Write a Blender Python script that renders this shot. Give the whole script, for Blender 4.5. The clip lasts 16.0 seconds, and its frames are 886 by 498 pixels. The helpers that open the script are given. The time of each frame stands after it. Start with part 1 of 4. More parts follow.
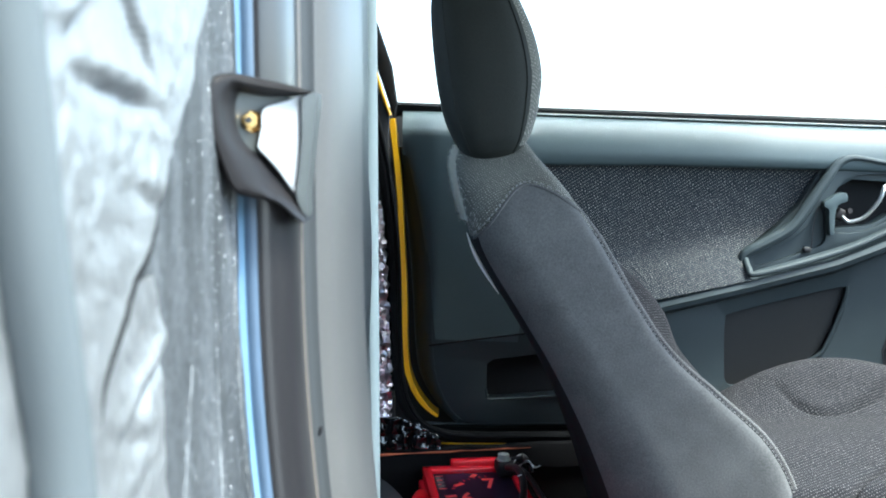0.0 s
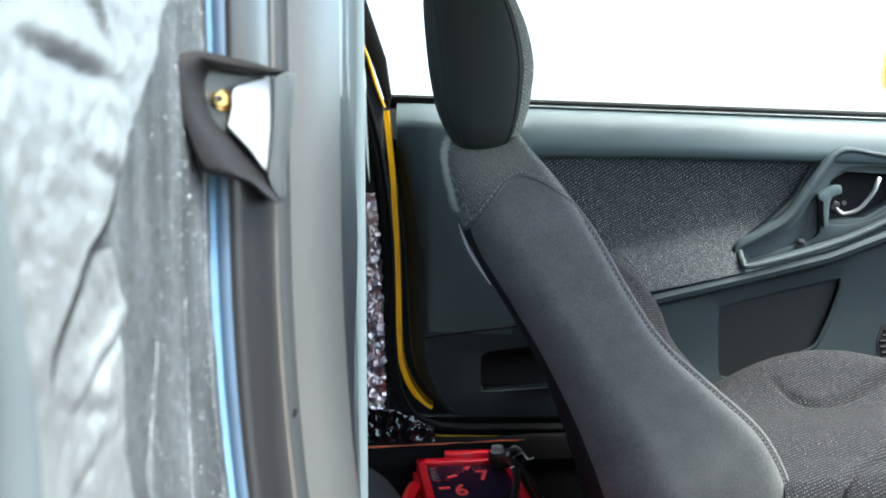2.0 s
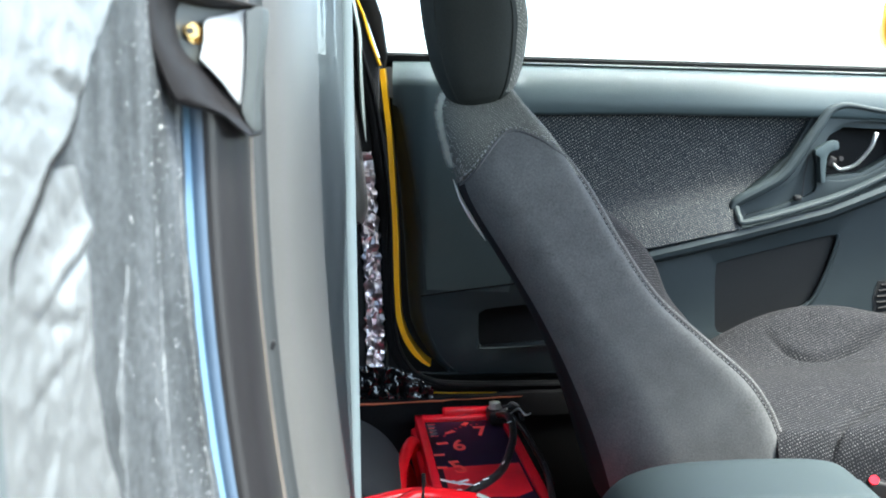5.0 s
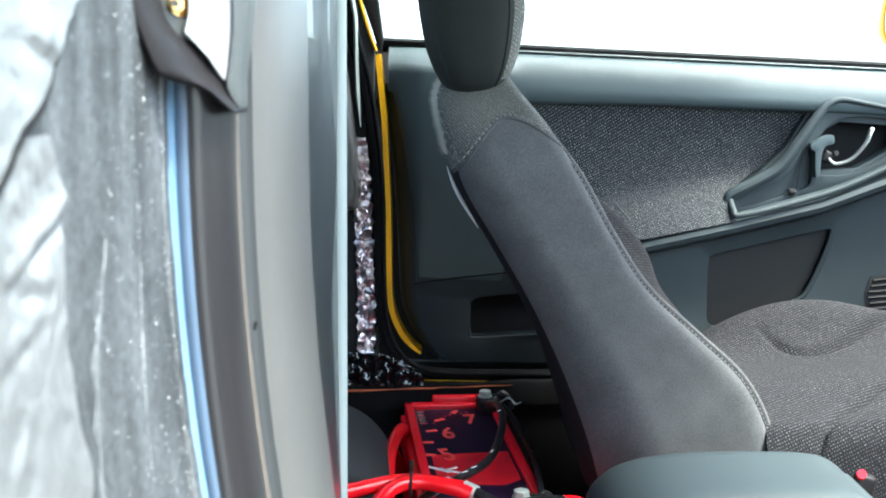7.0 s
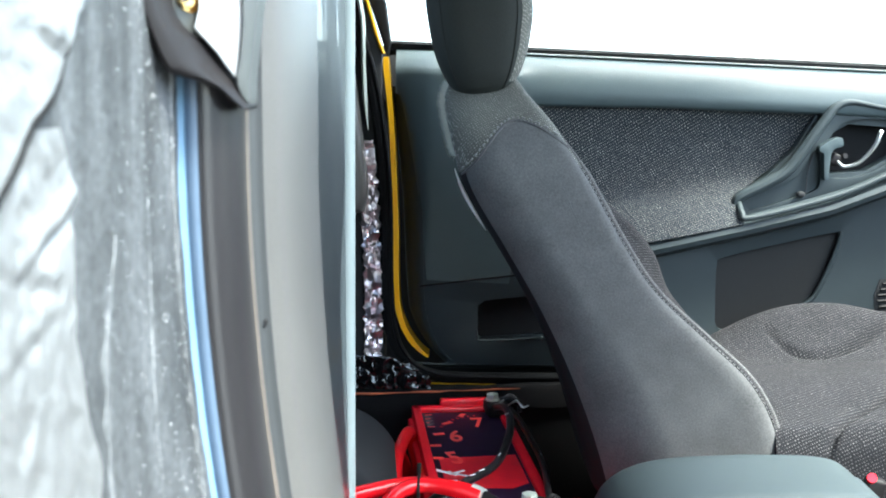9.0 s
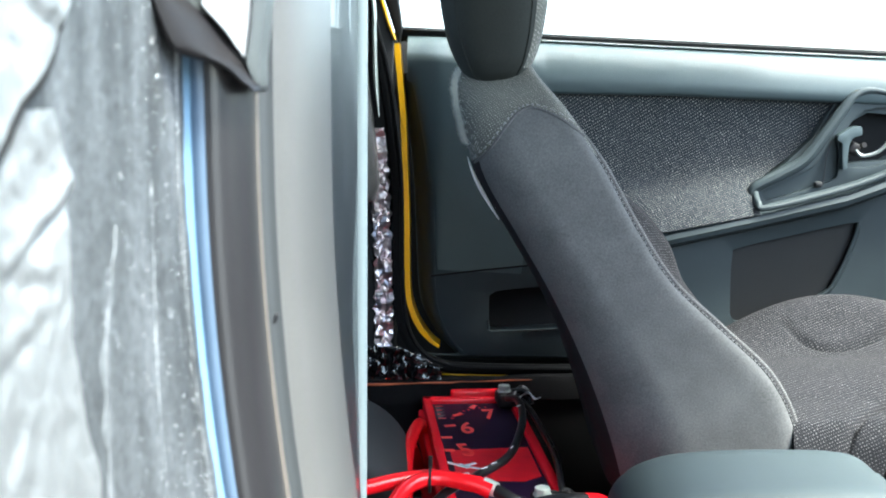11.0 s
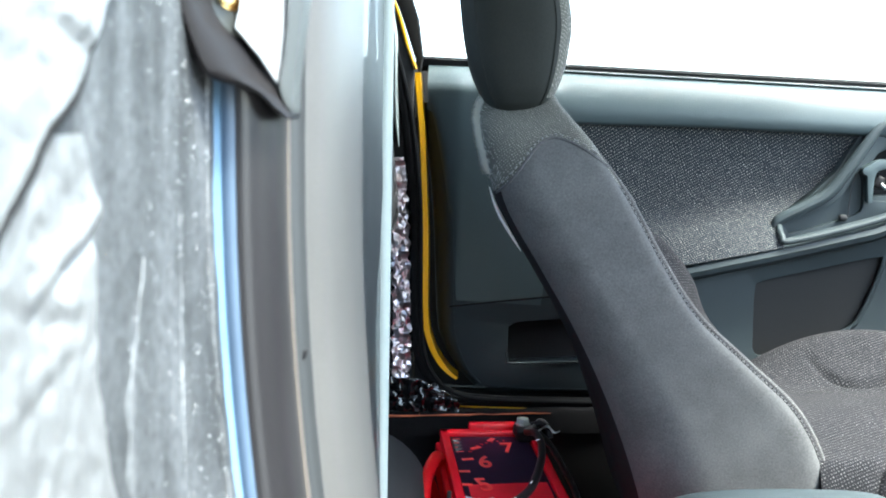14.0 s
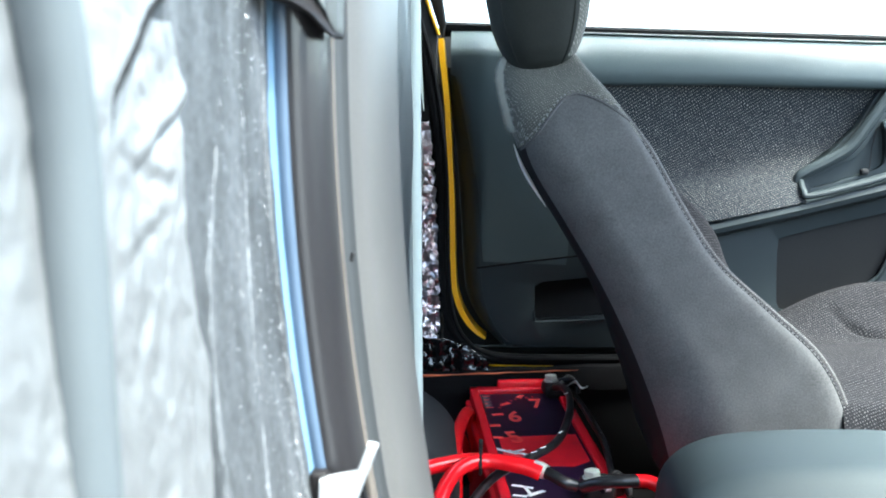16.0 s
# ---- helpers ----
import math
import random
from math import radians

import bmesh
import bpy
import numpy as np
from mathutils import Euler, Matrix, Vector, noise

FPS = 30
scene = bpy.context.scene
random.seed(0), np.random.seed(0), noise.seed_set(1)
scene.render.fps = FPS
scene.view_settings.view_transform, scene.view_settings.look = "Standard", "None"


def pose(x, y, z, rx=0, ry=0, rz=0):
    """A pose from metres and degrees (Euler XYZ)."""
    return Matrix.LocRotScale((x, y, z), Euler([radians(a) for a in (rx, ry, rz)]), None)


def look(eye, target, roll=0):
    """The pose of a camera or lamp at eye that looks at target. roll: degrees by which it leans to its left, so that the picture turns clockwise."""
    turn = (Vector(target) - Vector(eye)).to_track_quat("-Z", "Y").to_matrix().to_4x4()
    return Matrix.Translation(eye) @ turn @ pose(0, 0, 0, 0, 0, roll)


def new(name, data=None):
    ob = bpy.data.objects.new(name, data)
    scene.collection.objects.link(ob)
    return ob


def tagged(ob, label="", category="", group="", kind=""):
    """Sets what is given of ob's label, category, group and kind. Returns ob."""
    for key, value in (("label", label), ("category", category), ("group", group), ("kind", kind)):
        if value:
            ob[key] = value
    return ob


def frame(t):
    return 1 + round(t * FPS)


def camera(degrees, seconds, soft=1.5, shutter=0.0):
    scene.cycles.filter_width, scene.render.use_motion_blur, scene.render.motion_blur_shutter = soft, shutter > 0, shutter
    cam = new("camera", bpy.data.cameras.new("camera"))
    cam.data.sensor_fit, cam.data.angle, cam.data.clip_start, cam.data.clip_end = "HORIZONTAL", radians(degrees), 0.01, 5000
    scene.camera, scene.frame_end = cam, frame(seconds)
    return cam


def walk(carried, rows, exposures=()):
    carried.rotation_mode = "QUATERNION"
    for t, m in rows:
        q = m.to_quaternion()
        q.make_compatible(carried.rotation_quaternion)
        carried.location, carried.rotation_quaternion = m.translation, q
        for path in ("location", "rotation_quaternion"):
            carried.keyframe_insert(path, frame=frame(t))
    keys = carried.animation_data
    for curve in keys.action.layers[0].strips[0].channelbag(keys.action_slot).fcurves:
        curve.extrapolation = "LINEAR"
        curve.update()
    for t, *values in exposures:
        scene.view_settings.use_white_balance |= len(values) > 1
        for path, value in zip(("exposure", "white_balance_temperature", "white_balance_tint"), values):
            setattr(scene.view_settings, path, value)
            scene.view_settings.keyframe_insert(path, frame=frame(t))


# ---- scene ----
cam = camera(46.4, 16.0, soft=1.9)
cam.data.dof.use_dof, cam.data.dof.focus_distance, cam.data.dof.aperture_fstop = True, 1.72, 19.0
PATH = [
    (0.0, (0.0000, 0.0000, 1.0000), (0.0000, 1.9890, 0.7909), -0.00),
    (0.5, (0.0074, -0.0026, 1.0014), (-0.0066, 1.9874, 0.8028), -0.22),
    (1.0, (0.0099, -0.0034, 1.0022), (0.0095, 1.9873, 0.8097), -0.29),
    (1.5, (0.0143, -0.0004, 1.0013), (0.0080, 1.9894, 0.7991), 0.17),
    (2.0, (0.0114, 0.0003, 0.9934), (0.0117, 1.9884, 0.7758), -0.01),
    (2.5, (0.0111, 0.0033, 0.9883), (-0.0021, 1.9899, 0.7574), -0.07),
    (3.0, (0.0190, 0.0041, 0.9935), (-0.0286, 1.9913, 0.7726), -0.25),
    (3.5, (0.0229, 0.0015, 0.9931), (-0.0128, 1.9879, 0.7631), -0.89),
    (4.0, (0.0251, -0.0022, 0.9800), (0.0140, 1.9783, 0.7014), -0.95),
    (6.5, (0.0237, -0.0080, 0.9795), (0.0132, 1.9710, 0.6910), 0.38),
    (7.0, (0.0285, -0.0018, 0.9759), (0.0309, 1.9749, 0.6715), 0.71),
    (7.5, (0.0213, 0.0024, 0.9747), (0.0182, 1.9800, 0.6762), 0.64),
    (8.0, (0.0163, 0.0042, 0.9783), (0.0095, 1.9835, 0.6908), 1.08),
    (8.5, (0.0272, -0.0001, 0.9750), (0.0217, 1.9788, 0.6848), 0.78),
    (11.0, (0.0215, 0.0256, 0.9699), (-0.0054, 2.0000, 0.6522), 0.79),
    (11.5, (0.0248, 0.0327, 0.9698), (-0.0087, 2.0078, 0.6572), 0.75),
    (12.0, (0.0309, 0.0322, 0.9702), (0.0075, 2.0092, 0.6684), 0.44),
    (12.5, (0.0249, 0.0308, 0.9685), (0.0155, 2.0094, 0.6769), 0.77),
    (13.0, (0.0168, 0.0386, 0.9712), (-0.0099, 2.0207, 0.7057), 1.39),
    (13.5, (0.0109, 0.0505, 0.9714), (-0.0595, 2.0308, 0.7003), 0.61),
    (14.0, (0.0118, 0.0437, 0.9690), (-0.0435, 2.0257, 0.7067), 1.24),
    (14.5, (0.0208, 0.0266, 0.9593), (-0.0456, 2.0065, 0.6844), 0.92),
    (15.0, (0.0236, 0.0139, 0.9541), (-0.0257, 1.9929, 0.6695), 1.19),
    (15.5, (0.0193, 0.0039, 0.9523), (-0.0414, 1.9826, 0.6681), 1.05),
    (16.0, (0.0090, -0.0004, 0.9432), (-0.0926, 1.9739, 0.6402), -0.15),
]
walk(cam, [(t, look(eye, target, roll)) for t, eye, target, roll in PATH], [(0.0, 3.26, 5900, -5), (1.2, 3.2, 6200, -4), (2.0, 3.16, 6200, -4), (4.0, 3.24, 6200, -4), (7.0, 3.46, 6200, -4), (11.0, 3.6, 6220, -4), (15.0, 3.66, 6220, -3), (16.0, 3.55, 6050, -4)])

# ---- light ----
world = bpy.data.worlds.new("sky")
scene.world = world
world.use_nodes = True
wn = world.node_tree.nodes
sky = wn.new("ShaderNodeTexSky")
sky.sky_type, sky.sun_disc = "NISHITA", False
sky.sun_elevation, sky.sun_rotation = radians(62), radians(114)
sky.air_density, sky.dust_density = 0.7, 3.0
wn["Background"].inputs["Strength"].default_value = 0.145
haze = wn.new("ShaderNodeHueSaturation")      # thin bright cloud takes most of the blue
haze.inputs["Saturation"].default_value = 0.85
world.node_tree.links.new(sky.outputs["Color"], haze.inputs["Color"])
world.node_tree.links.new(haze.outputs["Color"], wn["Background"].inputs["Color"])
sun = new("sun", bpy.data.lights.new("sun", "SUN"))
sun.data.energy, sun.data.angle, sun.data.color = 1.5, radians(18), (1.0, 0.98, 0.95)
sun.matrix_world = look((0, 0, 0), (-0.429, 0.191, -0.883))


# ---- materials ----
def material(name, colour, rough=0.5, metal=0.0, grain=0.0, scale=200.0, bump=0.0, patch=0.12, patch_scale=9.0, spec=0.5, coat=0.0, bump_scale=None):
    """A surface with fine grain, broad patches and relief."""
    m = bpy.data.materials.new(name)
    m.use_nodes = True
    nt = m.node_tree
    n, l = nt.nodes, nt.links
    b = n["Principled BSDF"]
    b.inputs["Roughness"].default_value, b.inputs["Metallic"].default_value = rough, metal
    b.inputs["Specular IOR Level"].default_value = spec
    b.inputs["Coat Weight"].default_value = coat
    co = n.new("ShaderNodeTexCoord")
    fine, broad = n.new("ShaderNodeTexNoise"), n.new("ShaderNodeTexNoise")
    fine.inputs["Scale"].default_value, fine.inputs["Detail"].default_value = scale, 4
    broad.inputs["Scale"].default_value, broad.inputs["Detail"].default_value = patch_scale, 5
    for t in (fine, broad):
        l.new(co.outputs["Object"], t.inputs["Vector"])
    add = n.new("ShaderNodeMath")
    add.operation = "MULTIPLY_ADD"
    l.new(fine.outputs["Fac"], add.inputs[0])
    add.inputs[1].default_value = grain * 2
    add2 = n.new("ShaderNodeMath")
    add2.operation = "MULTIPLY_ADD"
    l.new(broad.outputs["Fac"], add2.inputs[0])
    add2.inputs[1].default_value, add2.inputs[2].default_value = patch * 2, 1 - grain - patch
    l.new(add2.outputs[0], add.inputs[2])
    mul = n.new("ShaderNodeVectorMath")
    mul.operation = "SCALE"
    mul.inputs[0].default_value = colour
    l.new(add.outputs[0], mul.inputs["Scale"])
    l.new(mul.outputs[0], b.inputs["Base Color"])
    if bump:
        bp = n.new("ShaderNodeBump")
        bp.inputs["Strength"].default_value, bp.inputs["Distance"].default_value = bump, 0.0007
        src = fine
        if bump_scale:
            src = n.new("ShaderNodeTexNoise")
            src.inputs["Scale"].default_value, src.inputs["Detail"].default_value = bump_scale, 6
            l.new(co.outputs["Object"], src.inputs["Vector"])
        l.new(src.outputs["Fac"], bp.inputs["Height"])
        l.new(bp.outputs[0], b.inputs["Normal"])
    return m


def woven(name, dark, light, pitch=0.0046):
    """Upholstery cloth: a dark ground with slanting rows of pale stitches."""
    m = material(name, dark, 0.95, grain=0.35, scale=700, bump=0.5, patch=0.25, patch_scale=14, spec=0.15)
    nt = m.node_tree
    n, l = nt.nodes, nt.links
    b = n["Principled BSDF"]
    co = n.new("ShaderNodeTexCoord")
    sep = n.new("ShaderNodeSeparateXYZ")
    l.new(co.outputs["Object"], sep.inputs[0])

    def op(kind, a, c=None, d=None):
        q = n.new("ShaderNodeMath")
        q.operation = kind
        for i, v in enumerate((a, c, d)):
            if v is None:
                continue
            if isinstance(v, (int, float)):
                q.inputs[i].default_value = v
            else:
                l.new(v, q.inputs[i])
        return q.outputs[0]

    x, y, z = sep.outputs
    warp, grainy = n.new("ShaderNodeTexNoise"), n.new("ShaderNodeTexNoise")
    warp.inputs["Scale"].default_value, grainy.inputs["Scale"].default_value = 45, 330
    for q in (warp, grainy):
        l.new(co.outputs["Object"], q.inputs["Vector"])
    shift = op("MULTIPLY", warp.outputs["Fac"], pitch * 2.6)
    zy = op("ADD", op("ADD", z, op("MULTIPLY", y, 0.7)), shift)
    xs = op("ADD", x, shift)
    k = math.pi / pitch
    a = op("SINE", op("MULTIPLY", op("SUBTRACT", zy, op("MULTIPLY", xs, 0.55)), k * 1.5))
    c = op("SINE", op("MULTIPLY", op("ADD", xs, op("MULTIPLY", zy, 0.45)), k * 2.0))
    dots = op("MULTIPLY", op("ADD", a, 0.35), op("ADD", c, 0.35))
    f = op("MULTIPLY", op("SUBTRACT", op("ADD", dots, op("MULTIPLY", grainy.outputs["Fac"], 3.2)), 2.25), 0.8)
    f = op("MINIMUM", op("MAXIMUM", f, 0.0), 1.0)
    mix = n.new("ShaderNodeMix")
    mix.data_type = "RGBA"
    old = b.inputs["Base Color"].links[0].from_socket
    l.new(f, mix.inputs["Factor"])
    l.new(old, mix.inputs[6])
    mix.inputs[7].default_value = (*light, 1)
    l.new(mix.outputs[2], b.inputs["Base Color"])
    return m


def foil(name, colour, rough, size, strength, metal=1.0, streak=0.0):
    """Metal foil: soft waves with ridged wrinkles; streak puts the embossing's glints into the colour."""
    m = material(name, colour, rough, metal, grain=0.12, scale=260, patch=0.25, patch_scale=16)
    nt = m.node_tree
    n, l = nt.nodes, nt.links
    b = n["Principled BSDF"]
    co, w, r = n.new("ShaderNodeTexCoord"), n.new("ShaderNodeTexNoise"), n.new("ShaderNodeTexNoise")
    w.inputs["Scale"].default_value, w.inputs["Detail"].default_value, w.inputs["Distortion"].default_value = size, 3.5, 0.15
    r.noise_type = "RIDGED_MULTIFRACTAL"
    r.inputs["Scale"].default_value, r.inputs["Detail"].default_value = size * 0.7, 3
    for q in (w, r):
        l.new(co.outputs["Object"], q.inputs["Vector"])
    add = n.new("ShaderNodeMath")
    add.operation = "MULTIPLY_ADD"
    l.new(r.outputs["Fac"], add.inputs[0])
    add.inputs[1].default_value = 0.35
    l.new(w.outputs["Fac"], add.inputs[2])
    bp = n.new("ShaderNodeBump")
    bp.inputs["Strength"].default_value, bp.inputs["Distance"].default_value = strength, 0.35 / size
    l.new(add.outputs[0], bp.inputs["Height"])
    l.new(bp.outputs[0], b.inputs["Normal"])
    if streak:
        # upright streaks and mottling; the embossing's glints go in as pale specks
        mp = n.new("ShaderNodeMapping")
        mp.inputs["Scale"].default_value = (1, 1, 0.2)
        l.new(co.outputs["Object"], mp.inputs["Vector"])
        levels = []
        for size2, vec, lo, hi, out0, out1 in ((48, mp.outputs[0], 0.34, 0.70, 0.65, 1.5), (330, co.outputs["Object"], 0.3, 0.7, 0.72, 1.28), (210, co.outputs["Object"], 0.66, 0.78, 0.0, 1.5)):
            q, rg = n.new("ShaderNodeTexNoise"), n.new("ShaderNodeMapRange")
            q.inputs["Scale"].default_value, q.inputs["Detail"].default_value = size2, 3
            l.new(vec, q.inputs["Vector"])
            rg.inputs[1].default_value, rg.inputs[2].default_value, rg.inputs[3].default_value, rg.inputs[4].default_value = lo, hi, out0, out1
            l.new(q.outputs["Fac"], rg.inputs[0])
            levels.append(rg.outputs[0])
        m1, m2, sc = n.new("ShaderNodeMath"), n.new("ShaderNodeMath"), n.new("ShaderNodeVectorMath")
        m1.operation, m2.operation, sc.operation = "MULTIPLY", "ADD", "SCALE"
        l.new(levels[0], m1.inputs[0])
        l.new(levels[1], m1.inputs[1])
        l.new(m1.outputs[0], m2.inputs[0])
        l.new(levels[2], m2.inputs[1])
        l.new(b.inputs["Base Color"].links[0].from_socket, sc.inputs[0])
        l.new(m2.outputs[0], sc.inputs["Scale"])
        l.new(sc.outputs[0], b.inputs["Base Color"])
    return m


def clear(name, colour=(1, 1, 1)):
    m = bpy.data.materials.new(name)
    m.use_nodes = True
    b = m.node_tree.nodes["Principled BSDF"]
    b.inputs["Base Color"].default_value = (*colour, 1)
    b.inputs["Transmission Weight"].default_value, b.inputs["Roughness"].default_value, b.inputs["IOR"].default_value = 1, 0.0, 1.01
    return m


M_FOIL = foil("silver_foil", (0.27, 0.27, 0.27), 0.46, 110, 0.45, 0.7)
M_BUTYL = foil("grey_foil_tape", (0.09, 0.093, 0.097), 0.6, 110, 0.4, 0.6, streak=1.0)
M_TAPE = foil("pale_foil_tape", (0.135, 0.139, 0.143), 0.65, 90, 0.4, 0.4, streak=1.0)
M_FOIL_FAR = foil("crumpled_foil", (0.93, 0.82, 0.84), 0.32, 90, 0.6)
M_TAR = material("glossy_black_butyl", (0.009, 0.009, 0.010), 0.10, patch=0.2, spec=0.7, bump=0.6, scale=120)
M_TRIM = material("light_grey_plastic", (0.095, 0.0905, 0.0855), 0.38, grain=0.14, scale=900, bump=0.05, patch=0.12, patch_scale=22)
M_BEAD = material("warm_sheen_bead", (0.125, 0.105, 0.088), 0.3, grain=0.1, scale=700, patch=0.1)
M_SLATE = material("slate_gloss_plastic", (0.038, 0.041, 0.043), 0.34, coat=0.25, spec=0.5, grain=0.12, scale=800, bump=0.1, patch=0.08)
# blues for the sky's reflection on the moulding, put into colour
M_SHEEN = material("blue_sheen", (0.13, 0.215, 0.31), 0.45, 0.0, patch=0.35, patch_scale=18, spec=0.6, coat=0.3)
M_SHEEN_DEEP = material("deep_blue_sheen", (0.072, 0.105, 0.155), 0.42, 0.0, patch=0.3, patch_scale=18, spec=0.5, coat=0.2)
M_TRIM_GLOSS = material("grey_gloss_plastic", (0.0205, 0.0190, 0.0202), 0.28, spec=0.5, coat=0.35, grain=0.1, scale=500, bump=0.02, patch=0.08)
M_PALE = material("pale_plastic", (0.33, 0.332, 0.34), 0.45, patch=0.06)
M_RIM = material("pale_sage_plastic", (0.38, 0.42, 0.39), 0.35, grain=0.08, scale=600, patch=0.1)
# darker trim grey for the groove, its shade put into the colour
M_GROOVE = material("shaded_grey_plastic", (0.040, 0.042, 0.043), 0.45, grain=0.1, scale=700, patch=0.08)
M_SHEEN_TAIL = material("thin_blue_sheen", (0.048, 0.060, 0.083), 0.4, 0.0, patch=0.3, patch_scale=18, spec=0.4, coat=0.2)
M_SHEEN_FRINGE = material("faint_blue_sheen", (0.032, 0.035, 0.044), 0.36, 0.0, patch=0.3, patch_scale=18, spec=0.4, coat=0.2)
M_RECESS = material("mid_grey_plastic", (0.055, 0.058, 0.056), 0.45, grain=0.1, scale=700, patch=0.08)
M_BLACK = material("black_plastic", (0.010, 0.0082, 0.0085), 0.55, grain=0.15, scale=600, bump=0.1, spec=0.25)
M_RUBBER = material("black_rubber", (0.009, 0.009, 0.0095), 0.6, grain=0.2, scale=400, bump=0.1, spec=0.08)
M_BRASS = material("gold_zinc", (0.8, 0.52, 0.2), 0.25, 1.0, patch=0.15, patch_scale=60)
M_STEEL = material("bright_steel", (0.9, 0.91, 0.9), 0.3, 1.0, patch=0.1, patch_scale=80)
M_DOOR = material("slate_plastic", (0.0275, 0.0375, 0.041), 0.58, grain=0.2, scale=800, bump=0.3, patch=0.14, spec=0.4)
# door plastic lightened; light falling from above is put into this colour
M_DOOR_LIT = material("lit_slate_plastic", (0.049, 0.068, 0.073), 0.52, grain=0.2, scale=700, bump=0.3, patch=0.12, spec=0.45)
M_GRILLE = material("speckled_grille", (0.012, 0.012, 0.012), 0.7, grain=0.5, scale=700, bump=0.6)
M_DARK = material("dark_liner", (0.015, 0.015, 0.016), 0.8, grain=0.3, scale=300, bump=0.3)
M_VELOUR = material("grey_velour", (0.105, 0.104, 0.1045), 0.95, grain=0.45, scale=380, bump=0.3, patch=0.34, patch_scale=18, spec=0.15)
M_VELOUR.node_tree.nodes["Principled BSDF"].inputs["Sheen Weight"].default_value = 0.03
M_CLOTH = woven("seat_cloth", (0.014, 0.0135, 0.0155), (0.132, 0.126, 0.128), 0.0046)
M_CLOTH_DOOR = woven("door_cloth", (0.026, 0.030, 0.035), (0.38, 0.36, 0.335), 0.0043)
# seat cloth lightened: window light on the top is put into the colour
M_CLOTH_LIT = woven("lit_seat_cloth", (0.11, 0.108, 0.096), (0.42, 0.405, 0.365), 0.0040)
M_BACK = material("dark_back_cloth", (0.020, 0.0195, 0.020), 0.95, grain=0.3, scale=500, bump=0.2, patch=0.2, spec=0.1)
M_CAP = material("headrest_vinyl", (0.017, 0.019, 0.017), 0.7, spec=0.3, grain=0.3, scale=400, bump=0.3)
M_THREAD = material("seam_thread", (0.20, 0.197, 0.19), 0.9, grain=0.3, scale=600)
M_YELLOW = material("yellow_paint", (0.86, 0.44, 0.005), 0.3, patch=0.06, coat=0.6)
M_CONSOLE = material("console_vinyl", (0.038, 0.050, 0.053), 0.62, spec=0.35, grain=0.15, scale=700, bump=0.3, patch=0.08)
M_RED = material("red_plastic", (0.86, 0.010, 0.026), 0.24, grain=0.1, scale=300, patch=0.08)
M_CABLE_RED = material("red_cable", (0.78, 0.006, 0.014), 0.2, patch=0.2, patch_scale=30)
M_CABLE = material("black_cable", (0.012, 0.012, 0.013), 0.3, patch=0.1)
M_LABEL = material("dark_violet_label", (0.016, 0.006, 0.024), 0.4, patch=0.3, patch_scale=12, spec=0.25)
M_LABEL_RED = material("red_label_print", (0.98, 0.075, 0.065), 0.3, patch=0.1)
M_LABEL_GLOW = material("faded_red_print", (0.75, 0.012, 0.025), 0.3, patch=0.45, patch_scale=16)
M_WHITE = material("white_print", (0.88, 0.88, 0.88), 0.4, patch=0.06)
M_CARPET = material("black_carpet", (0.012, 0.0115, 0.012), 0.95, grain=0.5, scale=500, bump=0.2, spec=0.05, patch=0.3)
M_HUMP = material("charcoal_felt", (0.018, 0.019, 0.021), 0.9, grain=0.3, scale=600, bump=0.4)
M_PRIMER = material("worn_red_primer", (0.50, 0.12, 0.05), 0.5, grain=0.3, scale=90, patch=0.5, patch_scale=25)
M_HEADLINER = material("headliner_cloth", (0.22, 0.22, 0.22), 0.95, grain=0.1, scale=500, bump=0.2)
M_GROUND = material("grey_concrete", (0.17, 0.167, 0.162), 0.9, grain=0.2, scale=60, bump=0.3, patch=0.2, patch_scale=0.7)
M_WALL = material("dark_blocker", (0.025, 0.025, 0.025), 0.9, grain=0.2, scale=40, bump=0.3, patch=0.2, patch_scale=1.5)
M_PIPE = woven("piping_cloth", (0.10, 0.097, 0.097), (0.32, 0.31, 0.30), 0.003)
M_GLINT = material("white_glint", (0.85, 0.86, 0.87), 0.3, 0.2)
M_FUZZ = material("pale_fuzz", (0.74, 0.73, 0.66), 0.95, grain=0.2, scale=300)
fz = M_FUZZ.node_tree      # thin fibres let light through
glow, blend = fz.nodes.new("ShaderNodeBsdfTranslucent"), fz.nodes.new("ShaderNodeMixShader")
glow.inputs["Color"].default_value = (0.85, 0.86, 0.78, 1)
fz.links.new(fz.nodes["Principled BSDF"].outputs[0], blend.inputs[1])
fz.links.new(glow.outputs[0], blend.inputs[2])
fz.links.new(blend.outputs[0], fz.nodes["Material Output"].inputs["Surface"])
M_ZINC = material("bright_zinc", (0.66, 0.70, 0.64), 0.3, 0.5, patch=0.15, patch_scale=90)
M_WSTRIP = material("grey_weatherstrip", (0.080, 0.090, 0.095), 0.6, patch=0.15, patch_scale=20)
M_GLASS = clear("window_glass")
M_MIRROR = material("mirror_glass", (0.8, 0.82, 0.84), 0.03, 1.0, patch=0.01)


# ---- mesh helpers ----
def finish(bm, name, mat, smooth=35):
    me = bpy.data.meshes.new(name)
    bmesh.ops.recalc_face_normals(bm, faces=bm.faces)
    bm.to_mesh(me)
    bm.free()
    me.materials.append(mat)
    if smooth:
        for p in me.polygons:
            p.use_smooth = True
        me.set_sharp_from_angle(angle=radians(smooth))
    return me


def part(name, bm, mat, parent=None, label="", smooth=35):
    """Links a bmesh as one mesh object under a thing or a part."""
    ob = new(name, finish(bm, name, mat, smooth))
    if parent:
        ob.parent = parent
    if label:
        tagged(ob, label)
    return ob


